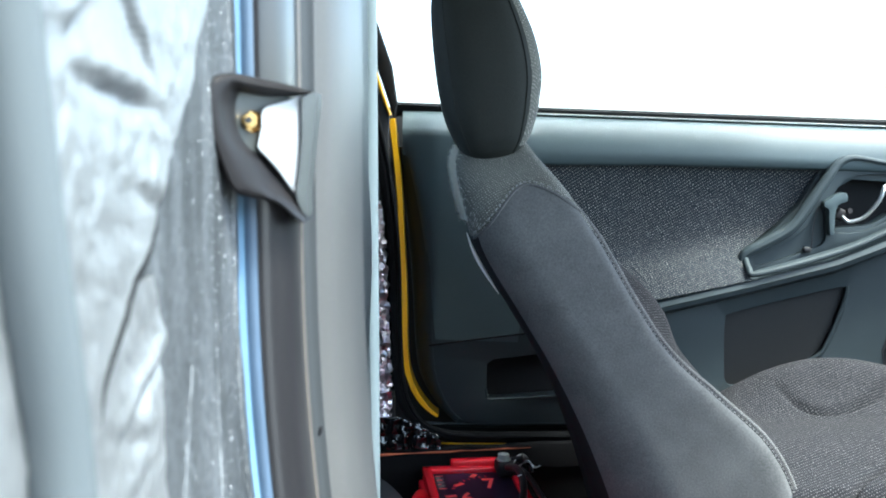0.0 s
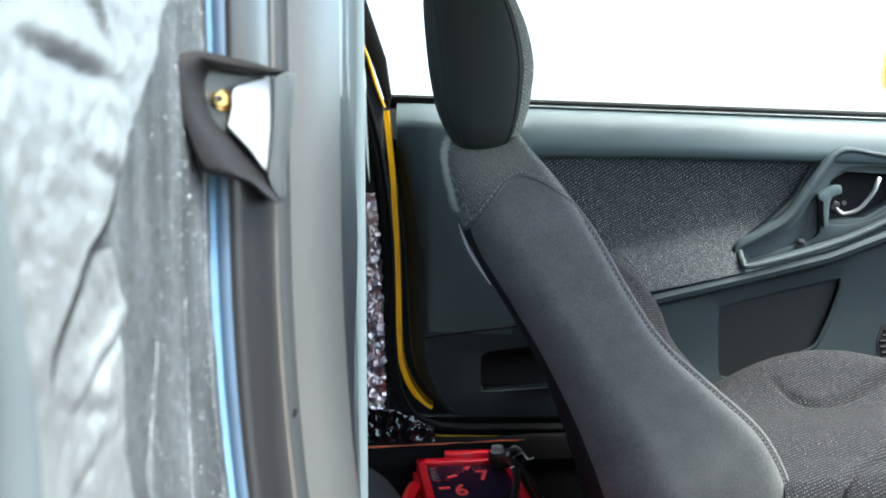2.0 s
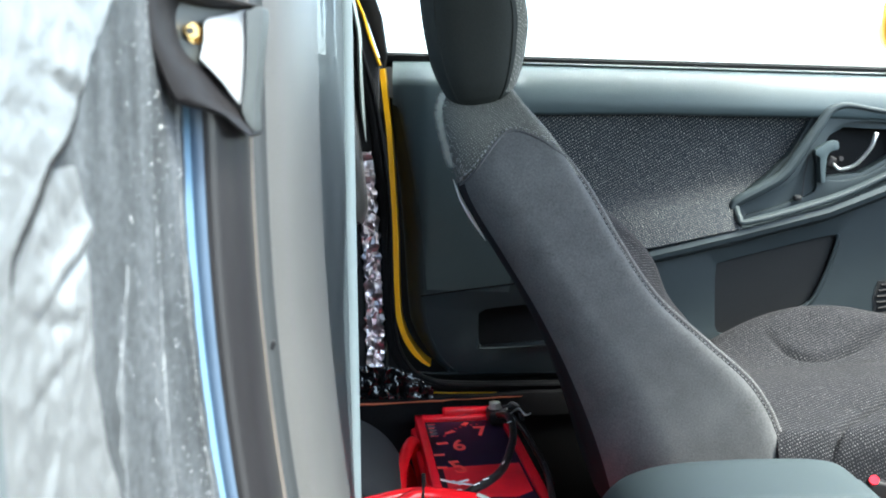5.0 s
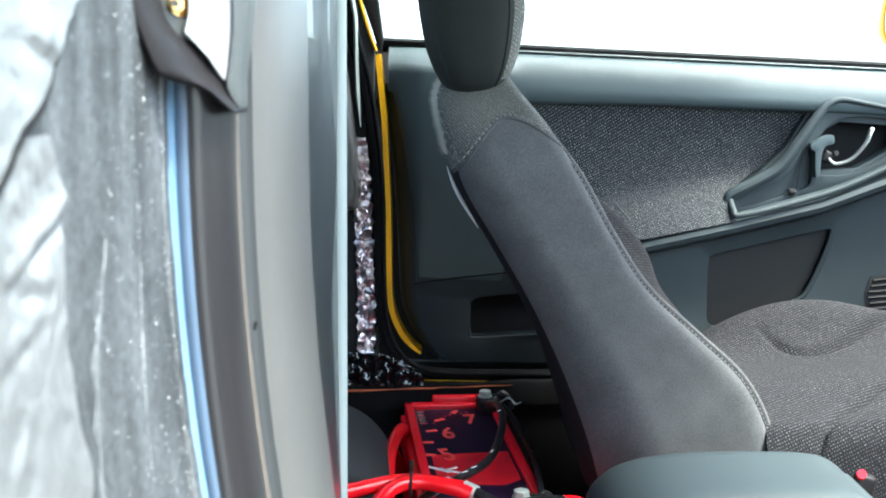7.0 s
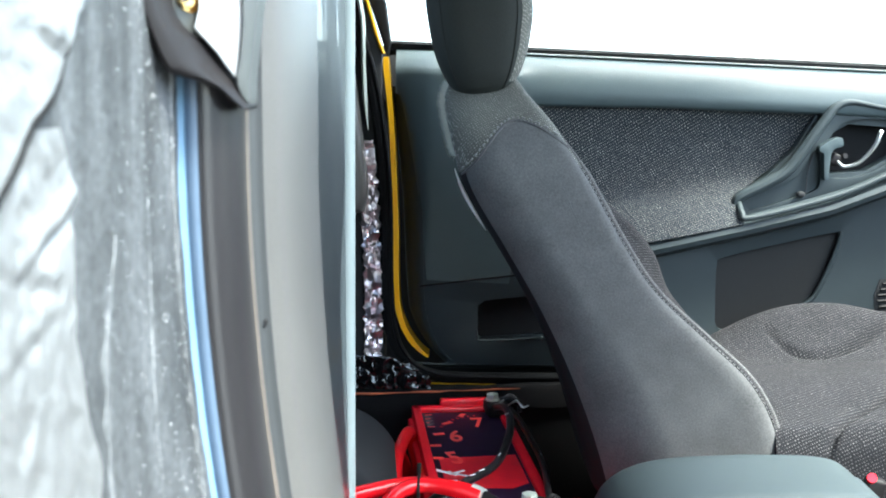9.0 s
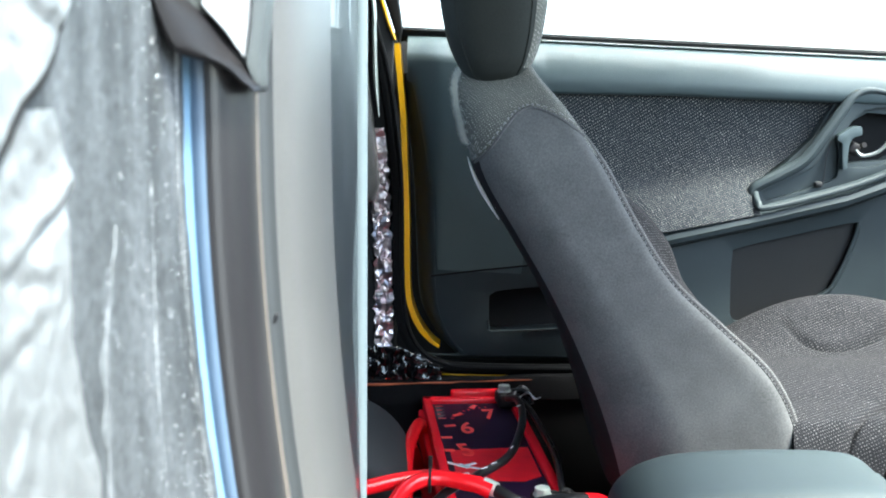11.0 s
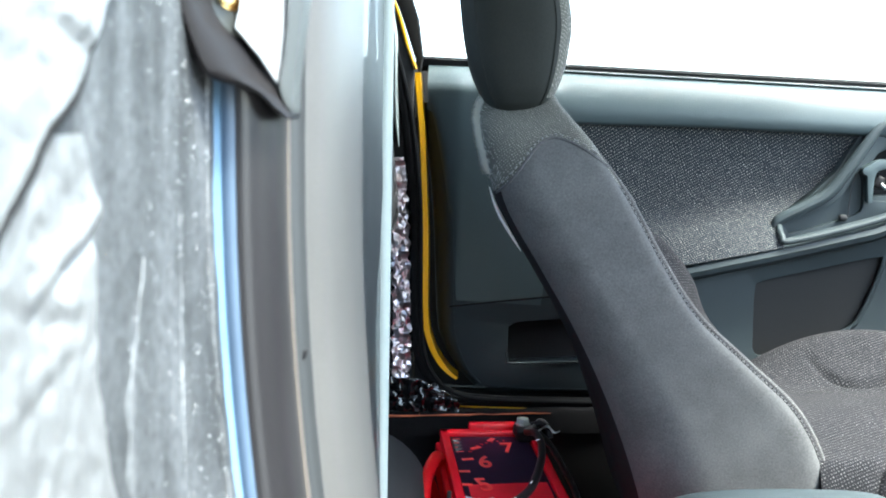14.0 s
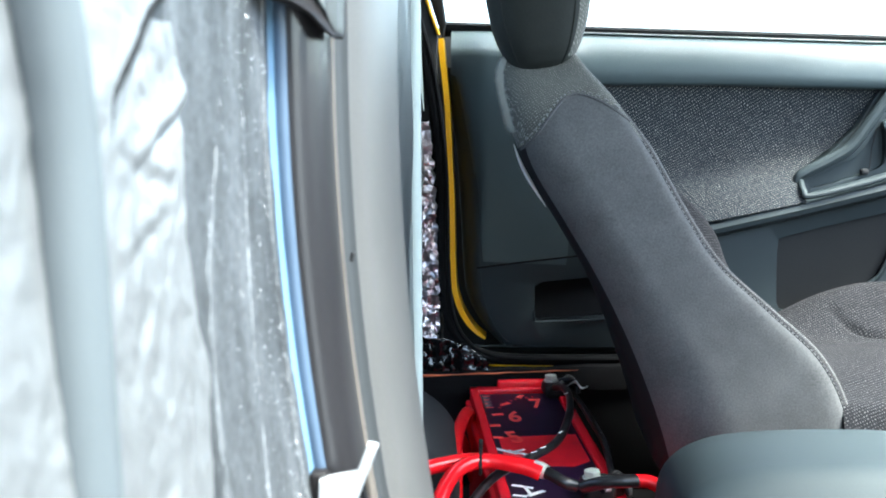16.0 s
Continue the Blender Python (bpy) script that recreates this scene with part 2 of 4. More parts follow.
def thing(name, label, category, at=(0, 0, 0), kind="", group=""):
    ob = new(name)
    ob.empty_display_size = 0.05
    ob["label"] = label
    return tagged(ob, label, category, group, kind)


def spline(pts, n=8):
    """A smooth line through a few control points."""
    pts = [Vector(p) for p in pts]
    out = []
    for i in range(len(pts) - 1):
        a, b, c, d = pts[max(i - 1, 0)], pts[i], pts[i + 1], pts[min(i + 2, len(pts) - 1)]
        for k in range(n):
            t = k / n
            out.append(0.5 * (2 * b + (c - a) * t + (2 * a - 5 * b + 4 * c - d) * t * t + (3 * b - a - 3 * c + d) * t ** 3))
    return out + [pts[-1]]


def sheet(rows, close=False, caps=False):
    """A skin over rows of points; close joins each row's ends."""
    bm = bmesh.new()
    g = [[bm.verts.new(p) for p in r] for r in rows]
    for a, b in zip(g, g[1:]):
        m = len(a)
        for i in range(m if close else m - 1):
            bm.faces.new((a[i], a[(i + 1) % m], b[(i + 1) % m], b[i]))
    if caps:
        bm.faces.new(g[0])
        bm.faces.new(g[-1])
    return bm


def thicken(bm, depth):
    """Gives an open skin a thickness, away from its normals."""
    bmesh.ops.recalc_face_normals(bm, faces=bm.faces)
    bmesh.ops.solidify(bm, geom=bm.verts[:] + bm.edges[:] + bm.faces[:], thickness=depth)
    return bm


def tube(pts, r, seg=10, squash=1.0):
    """A round cord along points; r is one radius or a function of the way along."""
    pts = [Vector(p) for p in pts]
    rows, up = [], Vector((0.01, 0.02, 1)).normalized()
    for i, p in enumerate(pts):
        d = (pts[min(i + 1, len(pts) - 1)] - pts[max(i - 1, 0)]).normalized()
        side = d.cross(up)
        side = side.normalized() if side.length > 1e-4 else Vector((1, 0, 0))
        nrm = side.cross(d).normalized()
        up = nrm if abs(nrm.dot(up)) > 0.2 else up
        rr = r(i / (len(pts) - 1)) if callable(r) else r
        rows.append([p + rr * (math.cos(a) * side + squash * math.sin(a) * nrm) for a in (2 * math.pi * k / seg for k in range(seg))])
    return sheet(rows, True, True)


def prism(outer, y0, y1, holes=(), bevel=0.0, seg=2):
    """A plate in the x-z plane with holes, from y0 (near) to y1 (far)."""
    bm = bmesh.new()
    edges = []
    for loop in (outer, *holes):
        vs = [bm.verts.new((p[0], y0, p[-1])) for p in loop]
        edges += [bm.edges.new((vs[i], vs[(i + 1) % len(vs)])) for i in range(len(vs))]
    bmesh.ops.triangle_fill(bm, use_beauty=True, use_dissolve=False, edges=edges)
    rim = [e for e in bm.edges if e.is_boundary]
    ext = bmesh.ops.extrude_face_region(bm, geom=bm.faces[:])
    bmesh.ops.translate(bm, vec=(0, y1 - y0, 0), verts=[v for v in ext["geom"] if isinstance(v, bmesh.types.BMVert)])
    if bevel:
        bmesh.ops.recalc_face_normals(bm, faces=bm.faces)
        rim = [e for e in bm.edges if len(e.link_faces) == 2 and e.calc_face_angle(0) > 1.0 and all(abs(v.co.y - y0) < 1e-6 for v in e.verts)]
        bmesh.ops.bevel(bm, geom=rim, offset=bevel, segments=seg, affect="EDGES", profile=0.5, clamp_overlap=True)
    return bm


def box(size, at=(0, 0, 0), bevel=0.0, seg=3, turn=None):
    bm = bmesh.new()
    bmesh.ops.create_cube(bm, size=1, matrix=Matrix.Diagonal((*size, 1)))
    if bevel:
        bmesh.ops.bevel(bm, geom=bm.edges[:], offset=bevel, segments=seg, affect="EDGES", profile=0.5, clamp_overlap=True)
    bmesh.ops.transform(bm, matrix=Matrix.Translation(at) @ (turn or Matrix()), verts=bm.verts)
    return bm


def moved(bm, m):
    bmesh.ops.transform(bm, matrix=m, verts=bm.verts)
    return bm


def lerp(a, b, t):
    return a + (b - a) * t


def curve_at(keys, v):
    """Reads a smooth curve given by (v, value) keys."""
    for (a, p), (b, q) in zip(keys, keys[1:]):
        if v <= b:
            t = max(0.0, min(1.0, (v - a) / (b - a)))
            return lerp(p, q, t)
    return keys[-1][1]


# ---- setting ----
BELT = lambda x: 1.064 - 0.036 * x      # window line of the far door
FLOOR_Z, DOOR_Y, GROUND_Z = 0.165, 2.0, -0.15

g = bmesh.new()
bmesh.ops.create_grid(g, x_segments=2, y_segments=2, size=600)
ground = part("ground", moved(g, Matrix.Translation((0, 0, GROUND_Z))), M_GROUND, smooth=0)
tagged(ground, "grey sunlit concrete ground round the car", "ground", kind="structure")
# unseen wall, added behind the viewpoint to hold back sky light
light_block_back = part("light_block_back", box((3.6, 0.1, 2.77), (-1.45, -1.3, 0.965), 0.01), M_WALL)
tagged(light_block_back, "unseen dark wall added to hold back sky light", "wall", kind="structure")
floor = part("floor", box((2.7, 1.66, 0.03), (0.25, 1.21, FLOOR_Z - 0.015), 0.004), M_CARPET)
tagged(floor, "black carpeted car floor behind the seat", "floor", kind="structure")
# the roof is out of view; its edges are set to shade the cabin
roof = part("ceiling", box((1.96, 1.505, 0.04), (-0.16, 1.1125, 1.46), 0.012), M_HEADLINER)
tagged(roof, "grey cloth headliner under the car roof", "ceiling", kind="structure")
# unseen panel; its height sets how much light enters from behind
back = part("light_block_rear", box((0.03, 1.6, 0.90), (-1.08, 1.21, 0.60), 0.006), M_DARK)
tagged(back, "unseen dark panel added to limit light from the rear", "wall", kind="structure")
# out of view at the dashboard, placed to cut low sky light
dash = part("light_block_front", box((0.05, 1.55, 0.82), (1.27, 1.19, 0.57), 0.01), M_DARK)
tagged(dash, "unseen dashboard block that cuts low sky light", "wall", kind="structure")
# unseen slab where the near door stands open, added to block light
near = part("light_block_front", box((0.07, 1.15, 0.85), (1.13, -0.16, 0.62), 0.02), M_DARK)
tagged(near, "unseen slab for the open near door, added to block light", "wall", kind="structure")
sill_near = part("trim", box((2.7, 0.1, 0.24), (0.25, 0.43, 0.16), 0.03), M_DARK)
tagged(sill_near, "dark door sill of the car body", "sill", kind="structure")
# out of view; carried up to the roof so the rear stays shaded
quarter = part("wall_side", box((0.92, 0.05, 1.29), (-0.63, 0.55, 0.80), 0.01), M_DARK)
tagged(quarter, "unseen dark quarter panel closed to the roof for shade", "wall", kind="structure")

# ---- far body side with its door ----
body = thing("wall_far", "black lined body side with foil around the far door", "body side", kind="structure")
# the far quarter also runs to the roof, added height to keep light out
rear_far = [(-1.06, 0.15), (-0.10, 0.15), (-0.094, 0.60), (-0.106, 0.88), (-0.102, 1.045), (-0.130, 1.142), (-0.200, 1.32), (-0.24, 1.45), (-1.06, 1.45)]
part("quarter_panel", prism(rear_far, 1.985, 2.05, bevel=0.004), M_DARK, body)
part("jamb_backing", box((1.6, 0.02, 0.92), (0.6, 2.13, 0.575), 0.004), M_DARK, body)
part("jamb_corner", box((0.17, 0.02, 0.11), (-0.06, 2.115, 1.012), 0.003), M_DARK, body)
part("rocker", box((2.7, 0.09, 0.23), (0.25, 2.0, 0.285), 0.01), M_RUBBER, body, "glossy black door sill")
rows = []
for i in range(25):
    x = lerp(-0.30, 0.40, i / 24)
    w = 0.004 * noise.noise((x * 14, 1, 0)) + 0.05 * x
    rows.append([(x, 1.947, 0.36 + w), (x, 1.948, 0.396 + w), (x, 1.953, 0.404 + w), (x, 1.985, 0.410 + w)])
part("sill_flange", thicken(sheet(rows), 0.003), M_CARPET, body)
part("primer_edge", tube([(lerp(-0.28, 0.17, i / 20), 1.948, 0.4005 + 0.05 * lerp(-0.28, 0.17, i / 20) + 0.002 * noise.noise((i * 0.9, 0, 3))) for i in range(21)],
     lambda t: (0.0023 + 0.0010 * math.sin(t * 23)) * (1 - 0.6 * t), 6), M_PRIMER, body, "worn edge with red primer showing")

# crumpled foil on the far pillar
def crumpled(x0, x1, z0, z1, y, nx, nz, amp, seed):
    rows = []
    for j in range(nz + 1):
        z = lerp(z0, z1, j / nz)
        rows.append([(lerp(x0, x1, i / nx) + 0.008 * noise.noise((i * 0.7, j * 0.5, seed)),
                      y + amp * (noise.noise((i * 0.5, j * 0.28, seed)) + 0.6 * abs(noise.noise((i * 1.1, j * 0.55, seed + 5)))),
                      z + 0.003 * noise.noise((i * 0.8, j, seed + 9))) for i in range(nx + 1)])
    return rows
rows = crumpled(-0.134, -0.100, 0.425, 0.885, 1.968, 9, 84, 0.010, 2)
rows = [[(p[0] - 0.016 * max(0.0, (p[2] - 0.55) / 0.335) ** 1.6, p[1], p[2]) for p in r] for r in rows]
part("foil_strip", sheet(rows), M_FOIL_FAR, body, "crumpled foil strip on the pillar", smooth=38)
part("foil_corner", thicken(sheet([[(p[0], p[1], p[2] if p[2] < 0.43 else lerp(p[2], 0.43, max(0.0, min(1.0, (p[0] + 0.085) / 0.08)))) for p in r] for r in crumpled(-0.17, -0.005, 0.402, 0.468, 1.955, 30, 14, 0.010, 7)]), 0.001), M_TAR, body, "glossy black crumpled butyl sheet", smooth=80)
upper = [(-0.24, 1.45), (-0.225, 1.3), (-0.175, 1.12), (-0.150, 1.0), (-0.138, 0.90), (-0.128, 0.81), (-0.126, 0.78), (-0.134, 0.75), (-0.20, 0.75), (-0.30, 1.1), (-0.31, 1.45)]
part("pillar_cover", prism(upper, 1.915, 1.975, bevel=0.016, seg=4), M_TRIM, body, "grey upper pillar cover")

rows = []
for i in range(21):
    z = lerp(0.905, 1.32, i / 20)
    x = curve_at([(0.905, -0.127), (0.95, -0.1285), (1.023, -0.1313), (1.106, -0.1325), (1.20, -0.150), (1.32, -0.19)], z)
    w = 0.009 * min(1, (z - 0.900) / 0.06)
    rows.append([(x - w, 1.966, z), (x - w * 0.85, 1.958, z), (x - w * 0.5, 1.9545, z), (x - w * 0.15, 1.958, z), (x, 1.966, z)])
part("cover_edge", sheet(rows), M_RIM, body, "pale glossy edge strip of the pillar cover", smooth=70)
cap_end = bmesh.new()
bmesh.ops.create_uvsphere(cap_end, u_segments=24, v_segments=16, radius=1.0, matrix=pose(-0.156, 1.955, 0.786) @ Matrix.Diagonal((0.021, 0.012, 0.030, 1)))
part("cover_end", cap_end, M_RIM, body, "pale rounded end of the pillar cover", smooth=70)
# rubber seal round the door opening
seal = [(-0.205, 1.975, 1.32), (-0.160, 1.975, 1.13), (-0.122, 1.975, 0.99), (-0.104, 1.975, 0.878), (-0.095, 1.975, 0.769), (-0.092, 1.975, 0.603), (-0.084, 1.975, 0.515),
        (-0.060, 1.975, 0.462), (-0.021, 1.975, 0.434), (0.041, 1.975, 0.423), (0.231, 1.975, 0.423), (0.7, 1.975, 0.43), (1.35, 1.975, 0.45)]
part("door_seal", tube(spline(seal), 0.011, 10), M_RUBBER, body)
part("sill_paint", tube([(-0.03 + 0.02 * i, 1.968, 0.4125 - 0.0006 * i if i < 3 else 0.4108) for i in range(14)], 0.0014, 6), M_YELLOW, body, "thin yellow painted edge under the seal")
lip = [(p[0] + 0.010, 1.967, p[2] + 0.003) for p in seal]
part("seal_lip", tube(spline(lip), 0.0045, 8), M_RUBBER, body)

door = thing("door_1", "slate grey car door with patterned cloth insert and yellow painted edge", "car door", kind="structure")
shell = [(-0.038, 1.04), (-0.038, 0.93), (-0.044, 0.75), (-0.046, 0.58), (-0.036, 0.52), (0.0, 0.47), (0.04, 0.44), (1.35, 0.44), (1.35, BELT(1.35) - 0.03), (-0.10, 1.045)]
part("door_shell", prism(shell[:-1], 2.075, 2.10), M_YELLOW, door, "yellow painted door shell")
edge = spline([(-0.096, 0, 1.042), (-0.084, 0, 0.931), (-0.078, 0, 0.822), (-0.0735, 0, 0.712), (-0.071, 0, 0.577), (-0.061, 0, 0.526), (-0.044, 0, 0.492), (-0.026, 0, 0.470), (-0.010, 0, 0.457)])
rows = []
for i, p in enumerate(edge):
    d = (edge[min(i + 1, len(edge) - 1)] - edge[max(i - 1, 0)]).normalized()
    side = Vector((-d.z, 0, d.x)) * (0.0075 * min(1, (len(edge) - i) / 20 + 0.15))
    rows.append([p - side + Vector((0, 2.012, 0)), p - side * 0.8 + Vector((0, 2.004, 0)), p + side * 0.1 + Vector((0, 2.004, 0)), p + side * 0.2 + Vector((0, 2.05, 0))])
part("door_edge", thicken(sheet(rows), 0.002), M_YELLOW, door, "bright yellow door edge")
part("frame_edge", tube([(-0.20, 1.984, 1.32), (-0.165, 1.984, 1.225), (-0.131, 1.984, 1.142), (-0.116, 1.984, 1.09), (-0.100, 1.984, 1.047)], 0.0035, 6), M_YELLOW, door, "thin yellow painted frame edge")
# black window frame
fr = [(-0.20, 1.32), (-0.128, 1.142), (-0.094, 1.04), (-0.088, 1.068), (-0.098, 1.142), (-0.158, 1.32), (-0.21, 1.44), (-0.25, 1.44)]
part("window_frame", prism(fr, 2.005, 2.05, bevel=0.004), M_RUBBER, door)
part("window_top_rail", box((1.40, 0.035, 0.035), (0.5, 1.895, 1.425), 0.008), M_RUBBER, door)
rows = [[(x, 2.034, BELT(x) - 0.012), (x, 2.028, BELT(x) + 0.002), (x, 2.034, BELT(x) + 0.007), (x, 2.055, BELT(x) + 0.006), (x, 2.06, BELT(x) - 0.02)] for x in (-0.095 + 0.08 * i for i in range(19))]
part("window_strip", sheet(rows), M_RUBBER, door, "black rubber wiper strip")
rows = [[(x, 2.026, BELT(x) - 0.0085), (x, 2.022, BELT(x) - 0.0065), (x, 2.026, BELT(x) - 0.0045), (x, 2.032, BELT(x) - 0.0035)] for x in (0.1 + 0.06 * i for i in range(21))]
part("trim_line", sheet(rows), M_STEEL, door, "thin bright trim line")

# inner panel with openings for cloth, speaker and pocket
FABRIC = [(0.175, 0.959), (0.22, 0.960), (0.30, 0.960), (0.42, 0.959), (0.587, 0.953), (0.728, 0.943), (0.69, 0.875), (0.64, 0.824), (0.588, 0.789), (0.588, 0.742), (0.50, 0.722), (0.42, 0.706), (0.30, 0.685)]
SPK = [tuple(p.xz) for p in spline([(0.552, 0, 0.600), (0.553, 0, 0.650), (0.566, 0, 0.664), (0.67, 0, 0.691), (0.775, 0, 0.715), (0.789, 0, 0.708), (0.778, 0, 0.664), (0.757, 0, 0.610), (0.735, 0, 0.578), (0.67, 0, 0.548), (0.60, 0, 0.522), (0.566, 0, 0.519), (0.554, 0, 0.535)], 4)]
POCKET = [(0.086, 0.494), (0.095, 0.491), (0.36, 0.510), (0.36, 0.60), (0.10, 0.572), (0.086, 0.562)]
WELL_CUT = [(0.747, 0.828), (0.747, 0.90), (0.79, 0.925), (0.90, 0.918), (0.895, 0.875), (0.83, 0.836)]
outer = [(-0.052, 0.99), (-0.045, 0.93), (-0.032, 0.82), (-0.027, 0.72), (-0.022, 0.577), (-0.014, 0.53), (0.000, 0.495), (0.018, 0.466), (0.045, 0.445), (0.10, 0.441), (1.35, 0.45), (1.35, 0.93), (0.75, 0.955), (0.5, 0.965), (0.3, 0.968), (0.1, 0.965), (0.03, 0.985)]
part("inner_panel", prism(outer, 2.0, 2.036, (FABRIC, SPK, POCKET, WELL_CUT), 0.004), M_DOOR, door)
# slate strip added where the yellow flange lies in shade
rows = []
for i, p in enumerate(spline([(x, 0, z) for x, z in outer[:11]], 4)):
    k = max(0.0, min(1.0, (p.x + 0.03) / 0.09))
    out = Vector((-1, 0, -0.1)).lerp(Vector((0.1, 0, -1)), k)
    rows.append([p + out * w * (1 - 0.5 * k) + Vector((0, y, 0)) for w, y in ((-0.004, 2.001), (0.0, 2.0015), (0.008, 2.006), (0.018, 2.016), (0.027, 2.028), (0.034, 2.05))])
part("shade_return", thicken(sheet(rows), 0.002), M_DOOR, door, smooth=70)
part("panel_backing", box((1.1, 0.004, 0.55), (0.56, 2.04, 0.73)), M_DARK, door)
# soft upper pad
rows = []
for i in range(160):
    x = lerp(-0.078, 1.35, i / 159)
    fade = max(0.0, min(1.0, (-0.02 - x) / 0.05))
    t = BELT(x)
    low = curve_at([(0.178, 0.1055), (0.42, 0.0975), (0.73, 0.095), (1.35, 0.1)], x)
    e = min(1.0, (x + 0.079) / 0.07)
    e = e * e * (3 - 2 * e) * 0.34 + 0.66
    long = [(2.04, 0.010), (2.030, 0.009), (2.020, 0.014), (2.004, 0.028), (1.988, 0.041), (1.981, 0.048), (1.979, 0.058), (1.985, 0.11), (1.992, 0.20), (1.9972, 0.32), (1.9992, 0.453)]
    short = [(2.04, 0.010), (2.030, 0.009), (2.020, 0.013), (2.010, 0.020), (2.001, 0.030), (1.993, 0.042), (1.9865, 0.056), (1.982, 0.072), (1.981, low - 0.006), (1.987, low - 0.001), (2.01, low + 0.001)]
    k = max(0.0, min(1.0, (x - 0.150) / 0.028))
    rows.append([(x, lerp(2.04, lerp(p[0], q[0], k), e), t - lerp(p[1], q[1], k)) for p, q in zip(long, short)])
    if fade:
        low_z = BELT(x) - lerp(0.45, 0.10, fade ** 0.6)
        rows[-1] = [(p[0], p[1], max(p[2], low_z + 0.001 * k)) if k > 6 else p for k, p in enumerate(rows[-1])]
part("upper_pad", sheet(rows), M_DOOR_LIT, door, "smooth slate upper pad", smooth=70)
# cloth insert, flaring out to the ledge at its foot
rows = []
for j in range(21):
    v = j / 20
    row = []
    for i in range(31):
        x = lerp(lerp(0.17, 0.29, v), curve_at([(0, 0.765), (0.3, 0.722), (0.55, 0.668), (0.68, 0.62), (0.76, 0.588), (1, 0.586)], v), i / 30)
        zt, zb = 0.962, curve_at([(0.10, 0.66), (0.42, 0.70), (0.60, 0.738), (0.76, 0.775)], x)
        z = lerp(zt, zb, v)
        row.append((x, 2.004 + 0.022 * math.sin(math.pi * min(1, v * 1.15)) - 0.058 * max(0, v - 0.66) / 0.34, z))
    rows.append(row)
part("cloth_insert", thicken(sheet(rows), 0.002), M_CLOTH_DOOR, door, "dark patterned cloth insert")
rows = [[(x, y, curve_at([(0.12, 0.60), (0.425, 0.676), (0.6, 0.717), (0.752, 0.756), (0.89, 0.81), (1.35, 0.98)], x) + dz) for y, dz in ((2.0, -0.012), (1.966, -0.009), (1.948, 0.0), (1.944, 0.010), (1.948, 0.019), (1.962, 0.025), (2.0, 0.028))] for x in (0.27 + 0.04 * i for i in range(28))]
part("armrest_ledge", sheet(rows), M_DOOR, door, "rising slate armrest ledge")
part("speaker_grille", prism(SPK, 2.014, 2.03), M_GRILLE, door, "dark speckled speaker cover")
ring = [Vector((p[0], 1.999, p[1])) for p in SPK]
part("grille_rim", tube(ring[17:36], lambda t: 0.001 + 0.0042 * math.sin(math.pi * t) ** 0.5, 6), M_DOOR, door)
part("pocket_lip", tube(spline([(0.085, 1.9985, 0.512), (0.087, 1.996, 0.499), (0.097, 1.995, 0.492), (0.2, 1.995, 0.498), (0.36, 1.995, 0.508)]), 0.0022, 8), M_DOOR, door)
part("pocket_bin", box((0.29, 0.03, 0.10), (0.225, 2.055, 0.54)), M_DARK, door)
part("panel_seam", tube([(-0.028, 2.0, 0.599), (0.06, 1.9995, 0.611), (0.16, 1.9995, 0.623), (0.28, 1.9995, 0.636)], 0.0018, 6), M_RUBBER, door)
for i in range(6):
    z = 0.558 + i * 0.0115
    part("louvre", tube([(lerp(0.868, 0.99, k / 6) + 0.004 * abs(i - 2.5) * (1 if k == 0 else 0), 1.997, z + 0.012 * k / 6) for k in range(7)], 0.0028, 6), M_BLACK, door)
part("louvre_well", prism([(0.868, 0.552), (0.99, 0.564), (0.99, 0.636), (0.872, 0.624), (0.863, 0.59)], 1.9985, 2.003), M_DARK, door)

# pull cup with its bezel, recess and lever
BEZ = [tuple(p.xz) for p in spline([(0.592, 0, 0.737), (0.581, 0, 0.745), (0.578, 0, 0.775), (0.590, 0, 0.788), (0.63, 0, 0.809), (0.672, 0, 0.836), (0.705, 0, 0.882), (0.738, 0, 0.932), (0.757, 0, 0.957), (0.785, 0, 0.967), (0.83, 0, 0.960), (0.88, 0, 0.950), (0.94, 0, 0.93), (0.95, 0, 0.90), (0.90, 0, 0.848), (0.83, 0, 0.815), (0.75, 0, 0.787), (0.67, 0, 0.761)], 4)]
CUP = [tuple(p.xz) for p in spline([(0.606, 0, 0.757), (0.600, 0, 0.772), (0.64, 0, 0.793), (0.692, 0, 0.824), (0.722, 0, 0.872), (0.734, 0, 0.868), (0.738, 0, 0.83), (0.735, 0, 0.802), (0.70, 0, 0.786), (0.65, 0, 0.769)], 4)]
WELL = [tuple(p.xz) for p in spline([(0.744, 0, 0.822), (0.740, 0, 0.862), (0.756, 0, 0.905), (0.786, 0, 0.931), (0.85, 0, 0.935), (0.90, 0, 0.925), (0.915, 0, 0.90), (0.89, 0, 0.866), (0.83, 0, 0.832), (0.79, 0, 0.822)], 4)]
bezel = part("pull_bezel", prism(BEZ, 1.988, 2.02, (WELL, CUP), 0.004, 3), M_DOOR, door, "slate pull handle surround")
rim_pts = [Vector((p[0], 1.980, p[1])) for p in BEZ]
part("bezel_rim", tube(rim_pts[4:52], lambda t: 0.0045 + 0.0070 * math.sin(math.pi * min(1, t * 1.2 + 0.12)), 10), M_DOOR, bezel)
part("cup_floor", prism(CUP, 1.9988, 2.004), M_DOOR, bezel)
part("handle_well", prism(WELL, 2.034, 2.039), M_RUBBER, bezel)
part("post_seam", tube([(0.712, 1.9872, 0.792), (0.714, 1.9872, 0.835), (0.722, 1.9872, 0.872)], 0.0012, 6), M_DARK, bezel)
